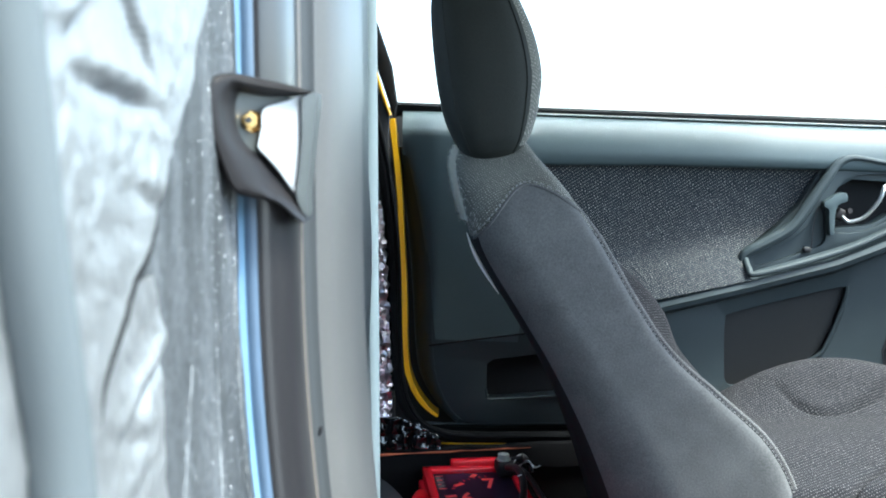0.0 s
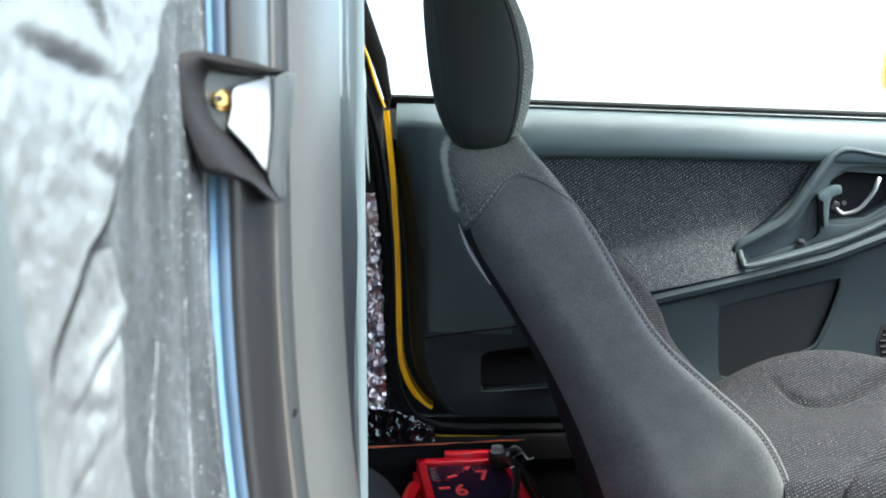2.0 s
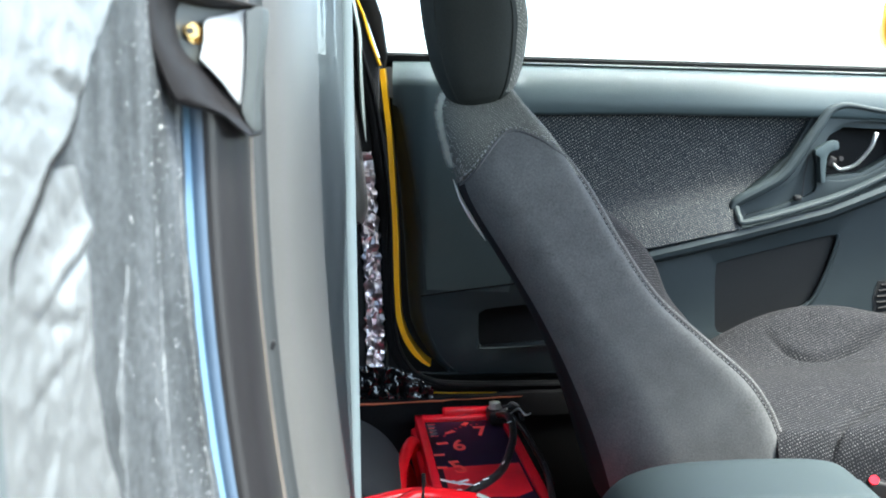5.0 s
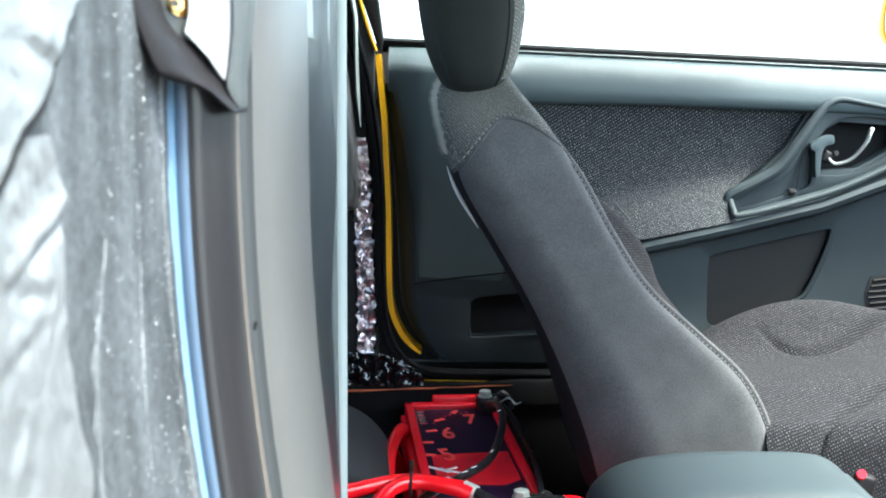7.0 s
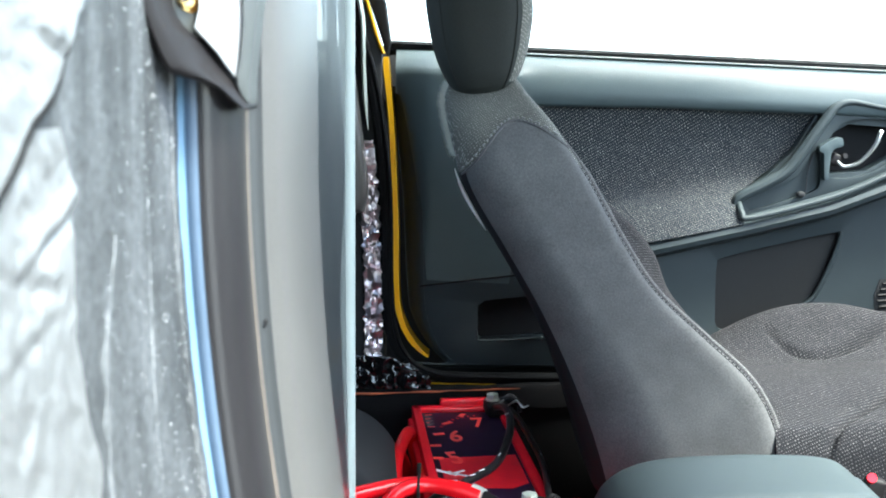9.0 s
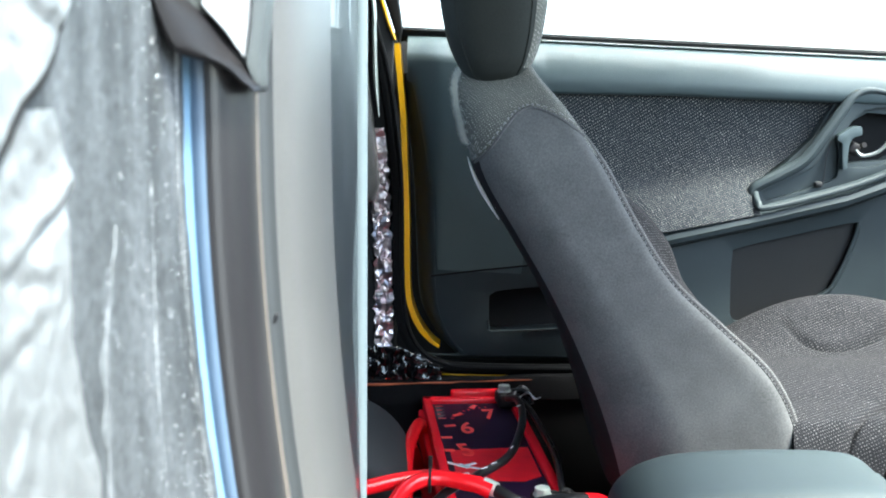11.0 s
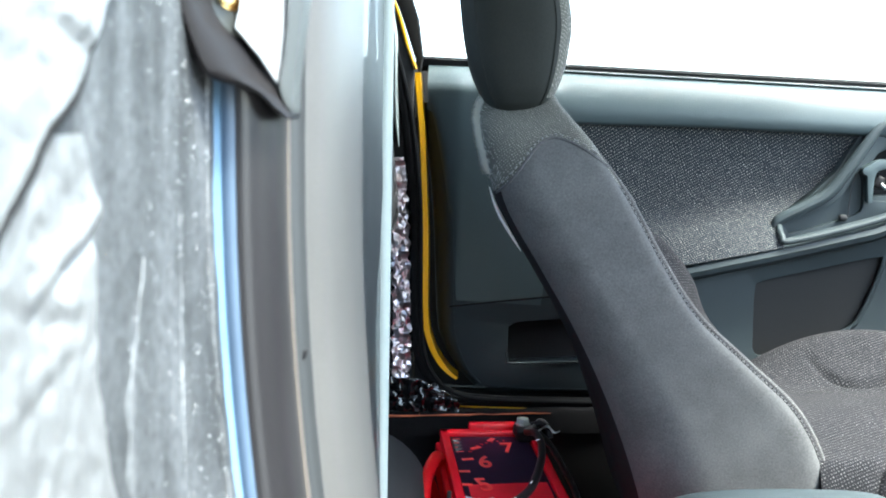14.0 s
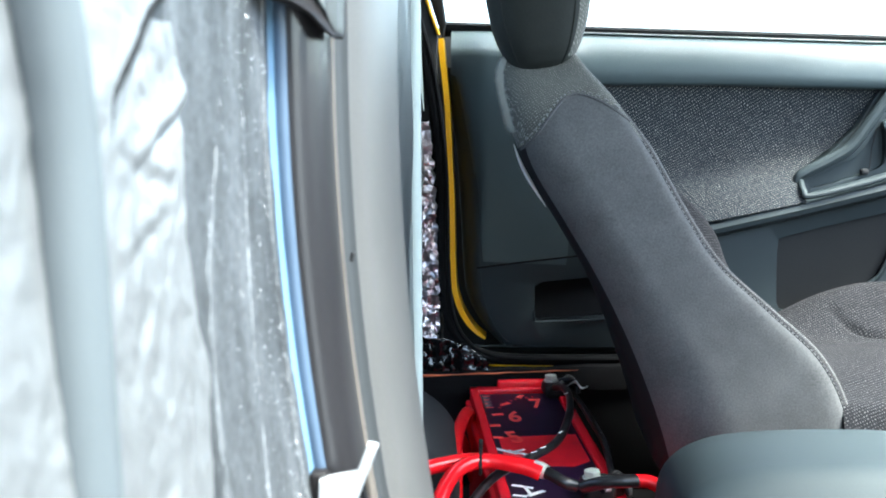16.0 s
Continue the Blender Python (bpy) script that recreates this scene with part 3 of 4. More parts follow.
tab = [tuple(p.xz) for p in spline([(0.741, 0, 0.820), (0.738, 0, 0.850), (0.737, 0, 0.868), (0.729, 0, 0.873), (0.7285, 0, 0.882), (0.737, 0, 0.888), (0.752, 0, 0.897), (0.768, 0, 0.900), (0.772, 0, 0.892), (0.771, 0, 0.884), (0.757, 0, 0.879), (0.751, 0, 0.868), (0.749, 0, 0.845), (0.749, 0, 0.820)], 3)]
part("lock_tab", prism(tab, 1.970, 1.990, bevel=0.003), M_DOOR_LIT, bezel, "slate hooked lock tab")
part("pull_screw", box((0.016, 0.012, 0.012), (0.702, 1.984, 0.790), 0.005), M_DARK, bezel)
part("ledge_face", tube(spline([(0.582, 1.975, 0.772), (0.583, 1.952, 0.755), (0.596, 1.945, 0.748), (0.70, 1.947, 0.774), (0.80, 1.950, 0.808), (0.93, 1.955, 0.871)]), 0.0062, 10), M_DOOR, bezel)
part("inner_handle", tube(spline([(0.764, 1.985, 0.862), (0.770, 1.974, 0.850), (0.780, 1.970, 0.846), (0.805, 1.966, 0.856), (0.828, 1.962, 0.885), (0.836, 1.962, 0.906), (0.840, 1.966, 0.913)]), lambda t: 0.0027 + 0.0018 * t, 10), M_STEEL, bezel, "bright curved release lever")
part("handle_pivot", box((0.022, 0.03, 0.024), (0.763, 1.992, 0.858), 0.006, turn=pose(0, 0, 0, 0, 25, 0)), M_BLACK, bezel)
part("lever_tip", tube([(0.778, 1.985, 0.864), (0.779, 1.974, 0.866)], 0.005, 12), M_BLACK, bezel)
part("handle_ledge", tube(spline([(0.60, 1.966, 0.747), (0.70, 1.964, 0.775), (0.80, 1.964, 0.808), (0.93, 1.966, 0.87)]), 0.0055, 8), M_DOOR, bezel)
tagged(part("window_1", box((1.5, 0.004, 0.39), (0.6, 1.98, 1.240), turn=pose(0, 0, 0, 16, 0, 0)), M_GLASS), "clear side window above the far door", "window", kind="structure").visible_shadow = False

mirror = thing("side_mirror", "yellow painted door mirror outside the window", "mirror")
rows = []
for i in range(9):
    a = math.pi / 2 * i / 8
    k, yy = math.cos(a) ** 0.6 if i < 8 else 0.05, 2.16 + 0.09 * math.sin(a)
    rows.append([(1.045 + 0.125 * k * abs(math.cos(b)) ** 0.6 * math.copysign(1, math.cos(b)), yy, 1.135 + 0.075 * k * abs(math.sin(b)) ** 0.6 * math.copysign(1, math.sin(b))) for b in (2 * math.pi * q / 28 for q in range(28))])
part("housing", sheet(rows, True, True), M_YELLOW, mirror)
part("mirror_pane", prism([(1.045 + 0.117 * abs(math.cos(b)) ** 0.6 * math.copysign(1, math.cos(b)), 1.135 + 0.067 * abs(math.sin(b)) ** 0.6 * math.copysign(1, math.sin(b))) for b in (2 * math.pi * q / 28 for q in range(28))], 2.154, 2.158), M_MIRROR, mirror, "grey mirror glass")
part("stalk", box((0.05, 0.12, 0.05), (1.15, 2.12, 1.07), 0.012), M_BLACK, mirror)

# ---- front seat ----
seat = thing("front_seat", "grey velour front seat with speckled cloth facing", "seat")
S_REAR = [(0.00, 0.058, 1.004), (0.04, 0.028, 0.992), (0.10, 0.017, 0.962), (0.18, 0.028, 0.905), (0.28, 0.050, 0.835), (0.40, 0.098, 0.755), (0.52, 0.145, 0.675), (0.66, 0.184, 0.592), (0.80, 0.215, 0.51), (0.92, 0.238, 0.44), (1.0, 0.255, 0.38)]
S_FRONT = [(0.0, 0.085, 1.022), (0.04, 0.113, 1.014), (0.1, 0.141, 0.975), (0.18, 0.178, 0.929), (0.28, 0.226, 0.86), (0.4, 0.273, 0.779), (0.52, 0.324, 0.705), (0.66, 0.397, 0.64), (0.8, 0.47, 0.574), (0.92, 0.511, 0.497), (1.0, 0.52, 0.42)]
SEAT_NEAR, SEAT_FAR = 1.415, 1.875
EY = 0.22      # how square the backrest is in plan


def ex(c):
    return 0.16 if c > 0 else 0.27


WIDE = [(p.x, p.y) for p in spline([(0, 0.10, 0), (0.05, 0.36, 0), (0.10, 0.61, 0), (0.14, 0.79, 0), (0.18, 0.90, 0), (0.23, 0.958, 0), (0.32, 0.986, 0), (0.5, 1.0, 0), (1, 1.0, 0)], 8)]


LINES = {"rear": spline(S_REAR, 6), "front": spline(S_FRONT, 6)}


def along(line, s):
    pts = LINES[line]
    for p, q in zip(pts, pts[1:]):
        if s <= q.x:
            return lerp(p, q, (s - p.x) / max(q.x - p.x, 1e-9))
    return pts[-1]


def seat_at(s, w, lift=0.0):
    """A point of the backrest: s down from the top, w round it, with raised bolsters at both sides."""
    r, f = along("rear", s), along("front", s)
    a, b = Vector((r.y, 0, r.z)), Vector((f.y, 0, f.z))
    wide = (SEAT_FAR - SEAT_NEAR) / 2 * curve_at(WIDE, s)
    cx, cy = math.cos(w), math.sin(w)
    u = math.copysign(abs(cx) ** ex(cx), cx)      # rear -1 to front 1
    v = math.copysign(abs(cy) ** EY, cy)      # near -1 to far 1
    if u > 0:
        dip = max(0.0, math.cos(v * math.pi / 2 * 1.15)) if abs(v) < 0.87 else 0
        u -= 0.32 * dip * min(1, s / 0.25)
    p = (a + b) / 2 + (b - a) / 2 * u
    if u > 0 and v > 0.3:
        p.x += 0.070 * min(1, (v - 0.3) / 0.35) * math.exp(-((s - 0.50) / 0.16) ** 2)
    v *= 1 - 0.26 * max(0.0, (-u - 0.12) / 0.88) ** 2 * min(1, s / 0.3)      # eased rear corners
    p.y = (SEAT_NEAR + SEAT_FAR) / 2 + (wide + lift) * v
    p.x += lift * min(0, u)
    return p


TOP_SEAM = [(p.x, p.y) for p in spline([(0.0, 0.245, 0), (0.15, 0.222, 0), (0.35, 0.187, 0), (0.55, 0.160, 0), (0.72, 0.155, 0), (0.88, 0.178, 0), (1.0, 0.22, 0)], 6)]
# even steps round the section, closer along both sides
TURNS = {2 * math.pi * k / 120 for k in range(120)}
for k in range(-19, 20):
    w = math.acos(math.copysign(abs(k / 20) ** (1 / ex(k)), k))
    TURNS |= {w, 2 * math.pi - w}
TURNS = sorted(TURNS)


def breadth(w):
    return math.copysign(abs(math.cos(w)) ** ex(math.cos(w)), math.cos(w))


cap = sheet([[seat_at(i / 110, w) for w in TURNS] for i in range(29)], True)
cap.faces.new(cap.verts[:len(TURNS)])
part("backrest_cap", cap, M_CLOTH_LIT, seat, "fuzzy cloth top in a lighter, lit tone", smooth=60)
part("backrest_facing", sheet([[seat_at(i / 110, w) for w in TURNS] for i in range(28, 111)], True), M_CLOTH, seat, "speckled cloth facing", smooth=60)
FRONT_W = math.acos(0.905 ** (1 / ex(1)))
SIDES = [FRONT_W] + [w for w in TURNS if FRONT_W < w < 2 * math.pi - FRONT_W] + [2 * math.pi - FRONT_W]


def cover(turns):
    return sheet([[seat_at(lerp(curve_at(TOP_SEAM, (breadth(w) + 1) / 2), 1.0, j / 90), w, 0.0016 * min(1, 0.3 + j / 4)) for w in turns] for j in range(91)])


rear = [k for k, w in enumerate(SIDES) if breadth(w) < -0.86]
part("backrest_side", cover(SIDES[rear[-1]:]), M_VELOUR, seat, "plain grey velour side", smooth=60)
part("backrest_side", cover(SIDES[:rear[0] + 1]), M_VELOUR, seat, "plain grey velour side", smooth=60)
part("backrest_back", cover(SIDES[rear[0]:rear[-1] + 1]), M_BACK, seat, "dark cloth back of the seat", smooth=60)


def seat_point(s, u, lift=0.0):
    r, f = along("rear", s), along("front", s)
    wide = (SEAT_FAR - SEAT_NEAR) / 2 * curve_at(WIDE, s)
    a, b = Vector((r.y, 0, r.z)), Vector((f.y, 0, f.z))
    p = (a + b) / 2 + (b - a) / 2 * u
    c = min(0.99999, abs(u)) ** (1 / ex(u))
    v = (1 - c * c) ** (EY / 2) * (1 - 0.26 * max(0.0, (-u - 0.12) / 0.88) ** 2 * min(1, s / 0.3))
    p.y = (SEAT_NEAR + SEAT_FAR) / 2 - wide * v - lift - 0.001
    return p


part("front_piping", tube([seat_point(lerp(0.19, 1.0, i / 70), 0.955, 0.0) for i in range(71)], lambda t: 0.0046 * min(1, 0.1 + t * 9), 8), M_PIPE, seat, "pale stitched piping")
for k in range(76):
    s = lerp(0.20, 0.98, k / 75)
    p, q = seat_point(s, 0.925, 0.0012), seat_point(s + 0.006, 0.925, 0.0012)
    part("stitch", tube([p, q], 0.0006, 5), M_THREAD, seat)
random.seed(11)
fuzz = bmesh.new()
for k in range(6500):
    p = seat_at(random.uniform(0.0, 0.21), radians(170 + abs(random.gauss(0, 16))))
    d = Vector((random.uniform(-1, 0.1), random.uniform(-0.7, 0.3), random.uniform(-0.5, 0.8))).normalized() * random.uniform(0.004, 0.014)
    fuzz.faces.new([fuzz.verts.new(c) for c in (p, p + Vector((0.0002, 0.0004, 0.0005)), p + d)])
tagged(part("fuzz", fuzz, M_FUZZ, seat, "pale worn fuzz at the back of the cloth"), kind="stuff")
part("top_seam", tube([seat_point(curve_at(TOP_SEAM, k / 40), lerp(-0.95, 0.93, k / 40), 0.0) for k in range(41)], 0.0022, 6), M_VELOUR, seat)
for k in range(20):
    u = lerp(-0.9, 0.88, k / 19)
    ends = [seat_point(curve_at(TOP_SEAM, (w + 1) / 2) - 0.007, w, 0.0034) for w in (u - 0.022, u + 0.022)]
    part("stitch", tube(ends, 0.0014, 5), M_THREAD, seat)
# white tube paints the light glint along the seat back's edge
part("back_piping", tube([seat_point(lerp(0.235, 0.37, i / 30), -0.985, 0.002) + Vector((-0.005, 0, 0)) for i in range(31)], lambda t: 0.0004 + 0.0026 * math.sin(math.pi * t), 6), M_GLINT, seat, "thin edge piping, white for its glint")
part("side_crease", tube([seat_point(lerp(0.19, 0.52, i / 40), lerp(0.50, 0.30, i / 40) + 0.03 * math.sin(i * 0.12), 0.0002) for i in range(41)], lambda t: 0.0002 + 0.0006 * math.sin(math.pi * t), 6), M_VELOUR, seat)

# headrest
HEAD = [(0.968, 0.058, 0.0915, 0.66), (0.974, 0.044, 0.1105, 0.78), (0.984, 0.03, 0.1215, 0.86), (1.001, 0.019, 0.1315, 0.92), (1.028, 0.006, 0.1405, 0.96), (1.054, -0.002, 0.1455, 0.98), (1.096, -0.01, 0.1485, 1.0), (1.148, -0.016, 0.1375, 1.0), (1.199, -0.019, 0.1155, 0.95), (1.231, -0.016, 0.0965, 0.86), (1.258, -0.008, 0.0765, 0.72), (1.272, 0.006, 0.0575, 0.5)]


def head_ring(z, x0, x1, k, n=48):
    out = []
    for i in range(n):
        w = 2 * math.pi * i / n
        u = math.copysign(abs(math.cos(w)) ** 0.62, math.cos(w))
        v = math.copysign(abs(math.sin(w)) ** 0.5, math.sin(w))
        out.append(((x0 + x1) / 2 + (x1 - x0) / 2 * u, 1.622 + 0.135 * k * v, z + 0.006 * u))
    return out


head_keys = spline([(z, x0, x1) for z, x0, x1, k in HEAD], 4)
head_rings = [head_ring(p.x, p.y, p.z, curve_at([(h[0], h[3]) for h in HEAD], p.x)) for p in head_keys]


def head_split(facing):
    bm = bmesh.new()
    g = [[bm.verts.new(p) for p in r] for r in head_rings]
    n = 48
    for i in range(len(g) - 1):
        for k in range(n):
            w = 2 * math.pi * (k + 0.5) / n
            is_facing = math.cos(w) > 0.57 and head_keys[i].x > 0.985
            if is_facing == facing:
                bm.faces.new((g[i][k], g[i][(k + 1) % n], g[i + 1][(k + 1) % n], g[i + 1][k]))
    if not facing:
        bm.faces.new(g[0])
        bm.faces.new(g[-1])
    bmesh.ops.delete(bm, geom=[v for v in bm.verts if not v.link_faces], context="VERTS")
    return bm


head = part("headrest", head_split(False), M_CAP, seat, "dark smooth headrest", smooth=60)
part("headrest_facing", head_split(True), M_CLOTH_LIT, head, "speckled cloth front", smooth=60)
part("headrest_seam", tube([Vector(r[40]) for r in head_rings[6:-2]], 0.0018, 6), M_CAP, head)
part("headrest_seam", tube([Vector(r[31]) for r in head_rings[4:-2]], 0.0011, 6), M_CAP, head)
part("headrest_collar", box((0.075, 0.12, 0.02), (0.092, 1.645, 0.976), 0.008), M_CAP, head)
for y in (1.59, 1.70):
    part("headrest_post", tube([(0.088, y, 0.93), (0.085, y, 1.0)], 0.006, 10), M_STEEL, head)

# seat cushion
BOLSTER = [(p.x, p.y) for p in spline([(0.36, 0, 0), (0.48, 0.006, 0), (0.54, 0.034, 0), (0.58, 0.054, 0), (0.617, 0.068, 0), (0.658, 0.078, 0), (0.70, 0.082, 0), (0.762, 0.078, 0), (0.851, 0.058, 0), (1.02, 0.025, 0)], 5)]
CREASE = [(p.x, p.y) for p in spline([(0.36, 1.92, 0), (0.55, 1.90, 0), (0.60, 1.86, 0), (0.64, 1.815, 0), (0.675, 1.797, 0), (0.72, 1.803, 0), (0.77, 1.825, 0), (0.855, 1.87, 0), (1.02, 1.915, 0)], 5)]
rows = []
for j in range(181):
    row = []
    for i in range(121):
        x, y = lerp(0.495, 1.02, i / 120), lerp(1.405, 1.935, j / 180)
        far = math.exp(-((y - 1.893) / 0.064) ** 2) * curve_at(BOLSTER, x)
        near = math.exp(-((y - 1.41) / 0.05) ** 2) * curve_at([(0.36, 0.0), (0.55, 0.0), (0.7, 0.008), (0.9, 0.014), (1.02, 0.01)], x)
        z = 0.505 + 0.045 * (x - 0.5) + far + near + 0.010 * math.sin(math.pi * min(1, max(0, (y - 1.52) / 0.25)))
        crease = 0.020 * min(1, max(0, (x - 0.60) / 0.05)) * math.exp(-((y - curve_at(CREASE, x)) / 0.0085) ** 2) + 0.020 * math.exp(-((y - 1.457 - 1.087 * (x - 0.612)) / 0.009) ** 2)
        rim = max(0.0, 1 - j / 9, (j - 171) / 9)
        row.append((x, y, z - crease - 0.035 * rim ** 2 - 0.05 * max(0, (x - 0.96) / 0.06) ** 2))
    rows.append(row)
cush = sheet(rows)
edge_loop = [e for e in cush.edges if e.is_boundary]
ext = bmesh.ops.extrude_edge_only(cush, edges=edge_loop)
for v in ext["geom"]:
    if isinstance(v, bmesh.types.BMVert):
        v.co.z = 0.36
part("cushion", cush, M_CLOTH, seat, "speckled cloth cushion with creases", smooth=60)
part("seat_base", box((0.6, 0.42, 0.2), (0.62, 1.66, 0.265), 0.02), M_DARK, seat)

# ---- centre console ----
console = thing("centre_console", "grey vinyl armrest console between the seats", "console")
rows = []
for j in range(17):
    v = j / 16 * 2 - 1
    prof = spline([(0.215, 0, 0.35), (0.217, 0, 0.45), (0.236, 0, 0.4880), (0.272, 0, 0.5090), (0.32, 0, 0.5190), (0.387, 0, 0.5235), (0.431, 0, 0.5245), (0.49, 0, 0.5240), (0.522, 0, 0.5170), (0.546, 0, 0.4980), (0.556, 0, 0.48), (0.558, 0, 0.35)], 4)
    k = 1 - 0.42 * max(0, abs(v) - 0.6) ** 2 / 0.16
    rows.append([(0.39 + (p.x - 0.39) * (1 - 0.05 * (1 - k)), 1.20 + 0.10 * v, 0.35 + (p.z - 0.35) * (1 - 0.4 * (1 - k) ** 1.0)) for p in prof])
lid = sheet(rows)
bmesh.ops.holes_fill(lid, edges=lid.edges[:])
part("armrest_lid", lid, M_CONSOLE, console, "smooth grey vinyl lid", smooth=50)
part("console_body", box((0.5, 0.18, 0.24), (0.41, 1.2, 0.27), 0.02), M_CONSOLE, console)
buckle = thing("seat_belt_buckle", "black belt buckle with red release button", "seat belt buckle")
part("buckle_body", box((0.028, 0.02, 0.075), (0.594, 1.326, 0.436), 0.006, turn=pose(0, 0, 0, 0, 15, 0)), M_BLACK, buckle)
part("release_button", tube([(0.588, 1.308, 0.477), (0.586, 1.300, 0.482)], 0.0062, 16), M_RED, buckle, "red release button")
part("buckle_stalk", box((0.02, 0.01, 0.26), (0.57, 1.32, 0.30), 0.003, turn=pose(0, 0, 0, 0, 12, 0)), M_BLACK, buckle)

# ---- near pillar ----
def lean(z):
    """How far the pillar bows forward towards its foot."""
    return 0.45 * max(0.0, 0.95 - z) ** 2


def pillar_skin(section, share, z0, z1, n=40):
    """A skin over a plan section of (x, y) points, bowed with the pillar."""
    rows = []
    for j in range(n + 1):
        z = lerp(z0, z1, j / n)
        rows.append([(p[0] + share(p[1]) * lean(z), p[1], z) for p in section])
    return sheet(rows)


def plan(pts, n=6):
    return [tuple(p.xy) for p in spline([(x, y, 0) for x, y in pts], n)]


bow = lambda y: curve_at([(0.40, 1.0), (0.435, 1.0), (0.55, 0.75), (0.95, 0.0), (1.1, 0.0)], y)
pillar = thing("pillar_trim", "light grey plastic pillar trim with a glossy dark edge", "pillar trim", kind="structure")
SEC_EDGE = plan([(-0.088, 0.455), (-0.086, 0.443), (-0.0835, 0.4365), (-0.080, 0.4335), (-0.076, 0.4328), (-0.072, 0.4352), (-0.069, 0.441), (-0.0672, 0.449), (-0.0665, 0.457), (-0.067, 0.466)], 8)
SEC_PANEL = plan([(-0.071, 0.472), (-0.0675, 0.476), (-0.0640, 0.4775), (-0.0615, 0.4745), (-0.0592, 0.4705), (-0.0572, 0.4715), (-0.0522, 0.4765), (-0.0482, 0.487), (-0.0454, 0.502), (-0.0436, 0.520), (-0.0427, 0.538), (-0.0425, 0.546), (-0.044, 0.551), (-0.049, 0.554)])
SEC_REAR = plan([(-0.046, 0.552), (-0.0535, 0.60), (-0.0600, 0.69), (-0.0622, 0.745), (-0.0634, 0.78), (-0.0641, 0.815), (-0.0647, 0.85), (-0.0653, 0.885), (-0.0660, 0.915), (-0.0672, 0.935), (-0.069, 0.96), (-0.074, 0.985), (-0.10, 1.0), (-0.16, 1.0)])
part("edge_moulding", thicken(pillar_skin(SEC_EDGE, bow, 0.772, 1.44), 0.003), M_TRIM_GLOSS, pillar, "glossy dark rounded edge moulding", smooth=60)
# four graded strips paint the moulding's blue sky reflection, fading to dark
part("sheen_strip", pillar_skin(plan([(-0.0872, 0.414), (-0.0858, 0.420), (-0.0844, 0.4255), (-0.0828, 0.4293)], 8), bow, 0.774, 1.44), M_SHEEN, pillar, "pale blue sky sheen on the moulding", smooth=60)
part("sheen_edge", pillar_skin(plan([(-0.0828, 0.4293), (-0.0812, 0.4286), (-0.0795, 0.4286), (-0.0780, 0.4294), (-0.0766, 0.4308)], 8), bow, 0.774, 1.44), M_SHEEN_DEEP, pillar, "deep blue band of the sky sheen", smooth=60)
part("sheen_tail", pillar_skin(plan([(-0.0766, 0.4308), (-0.0752, 0.4322), (-0.0738, 0.4334), (-0.0726, 0.4343)], 8), bow, 0.774, 1.44), M_SHEEN_TAIL, pillar, "thin blue tail of the sky sheen", smooth=60)
part("sheen_fringe", pillar_skin(plan([(-0.0726, 0.4343), (-0.0712, 0.4356), (-0.0698, 0.4382), (-0.0688, 0.4405)], 8), bow, 0.774, 1.44), M_SHEEN_FRINGE, pillar, "faint blue fringe of the sky sheen", smooth=60)
part("main_panel", thicken(pillar_skin(SEC_PANEL, bow, 0.35, 1.44), 0.003), M_TRIM, pillar, smooth=60)
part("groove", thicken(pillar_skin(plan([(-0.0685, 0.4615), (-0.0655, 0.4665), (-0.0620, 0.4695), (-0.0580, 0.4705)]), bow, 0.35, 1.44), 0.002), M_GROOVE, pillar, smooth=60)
part("rear_bead", tube([(-0.0664, 0.945, 0.22 + 0.04 * i) for i in range(31)], 0.0072, 16), M_RIM, pillar, "pale rounded rim")
rear_skin = pillar_skin(SEC_REAR, bow, 0.20, 1.44, 80)
for v in rear_skin.verts:                     # a soft swelling at elbow height
    v.co.x += 0.0070 * math.exp(-((v.co.z - 0.915) / 0.085) ** 2 - ((v.co.y - 0.825) / 0.045) ** 2)
part("rear_return", thicken(rear_skin, 0.003), M_SLATE, pillar, smooth=60)
# the bead's warm pale tone carries the highlight at the moulding's edge
part("bead", tube([(-0.0655 + lean(z) * 0.97, 0.4625, z) for z in (0.70 + 0.02 * i for i in range(38))], 0.0027, 10), M_BEAD, pillar)
part("clip_hole", tube([(-0.0558, 0.4557, 0.8675), (-0.0548, 0.4550, 0.8715)], 0.0009, 8), M_TRIM_GLOSS, pillar)
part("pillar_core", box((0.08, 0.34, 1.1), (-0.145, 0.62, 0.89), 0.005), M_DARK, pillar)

clip = thing("trim_clip", "small white plastic clip at the foot of the moulding", "clip")
part("clip_plate", prism([(-0.068, 0.745), (-0.066, 0.778), (-0.050, 0.7815), (-0.045, 0.7945), (-0.0405, 0.7935), (-0.046, 0.779), (-0.053, 0.760), (-0.060, 0.745)], 0.418, 0.424, bevel=0.0012), M_PALE, clip)
part("clip_stem", box((0.008, 0.012, 0.05), (-0.067, 0.428, 0.755), 0.002), M_BLACK, clip)

# foil sheets on the pillar's jamb
lining = thing("foil_lining", "crumpled silver sound deadening foil on the door pillar", "foil lining")


def jamb(y, z, off=0.0, amp=0.0022, seed=0.0):
    k = y * 55
    fold = 1 - abs(noise.noise((k * 0.55 + z * 9, z * 11, seed + 8))) * 5 if amp > 0.003 else 0
    return (-0.0855 + lean(z) + off + 0.7 * amp * max(0, fold) + amp * (noise.noise((k, z * 20, seed)) + 0.5 * noise.noise((k * 2.3, z * 55, seed + 3))), y, z)


rows = []
for j in range(91):
    z = lerp(0.62, 1.30, j / 90)
    rows.append([jamb(lerp(0.15, 0.429, i / 40), z, 0.0, 0.0008, 1.0) for i in range(41)])
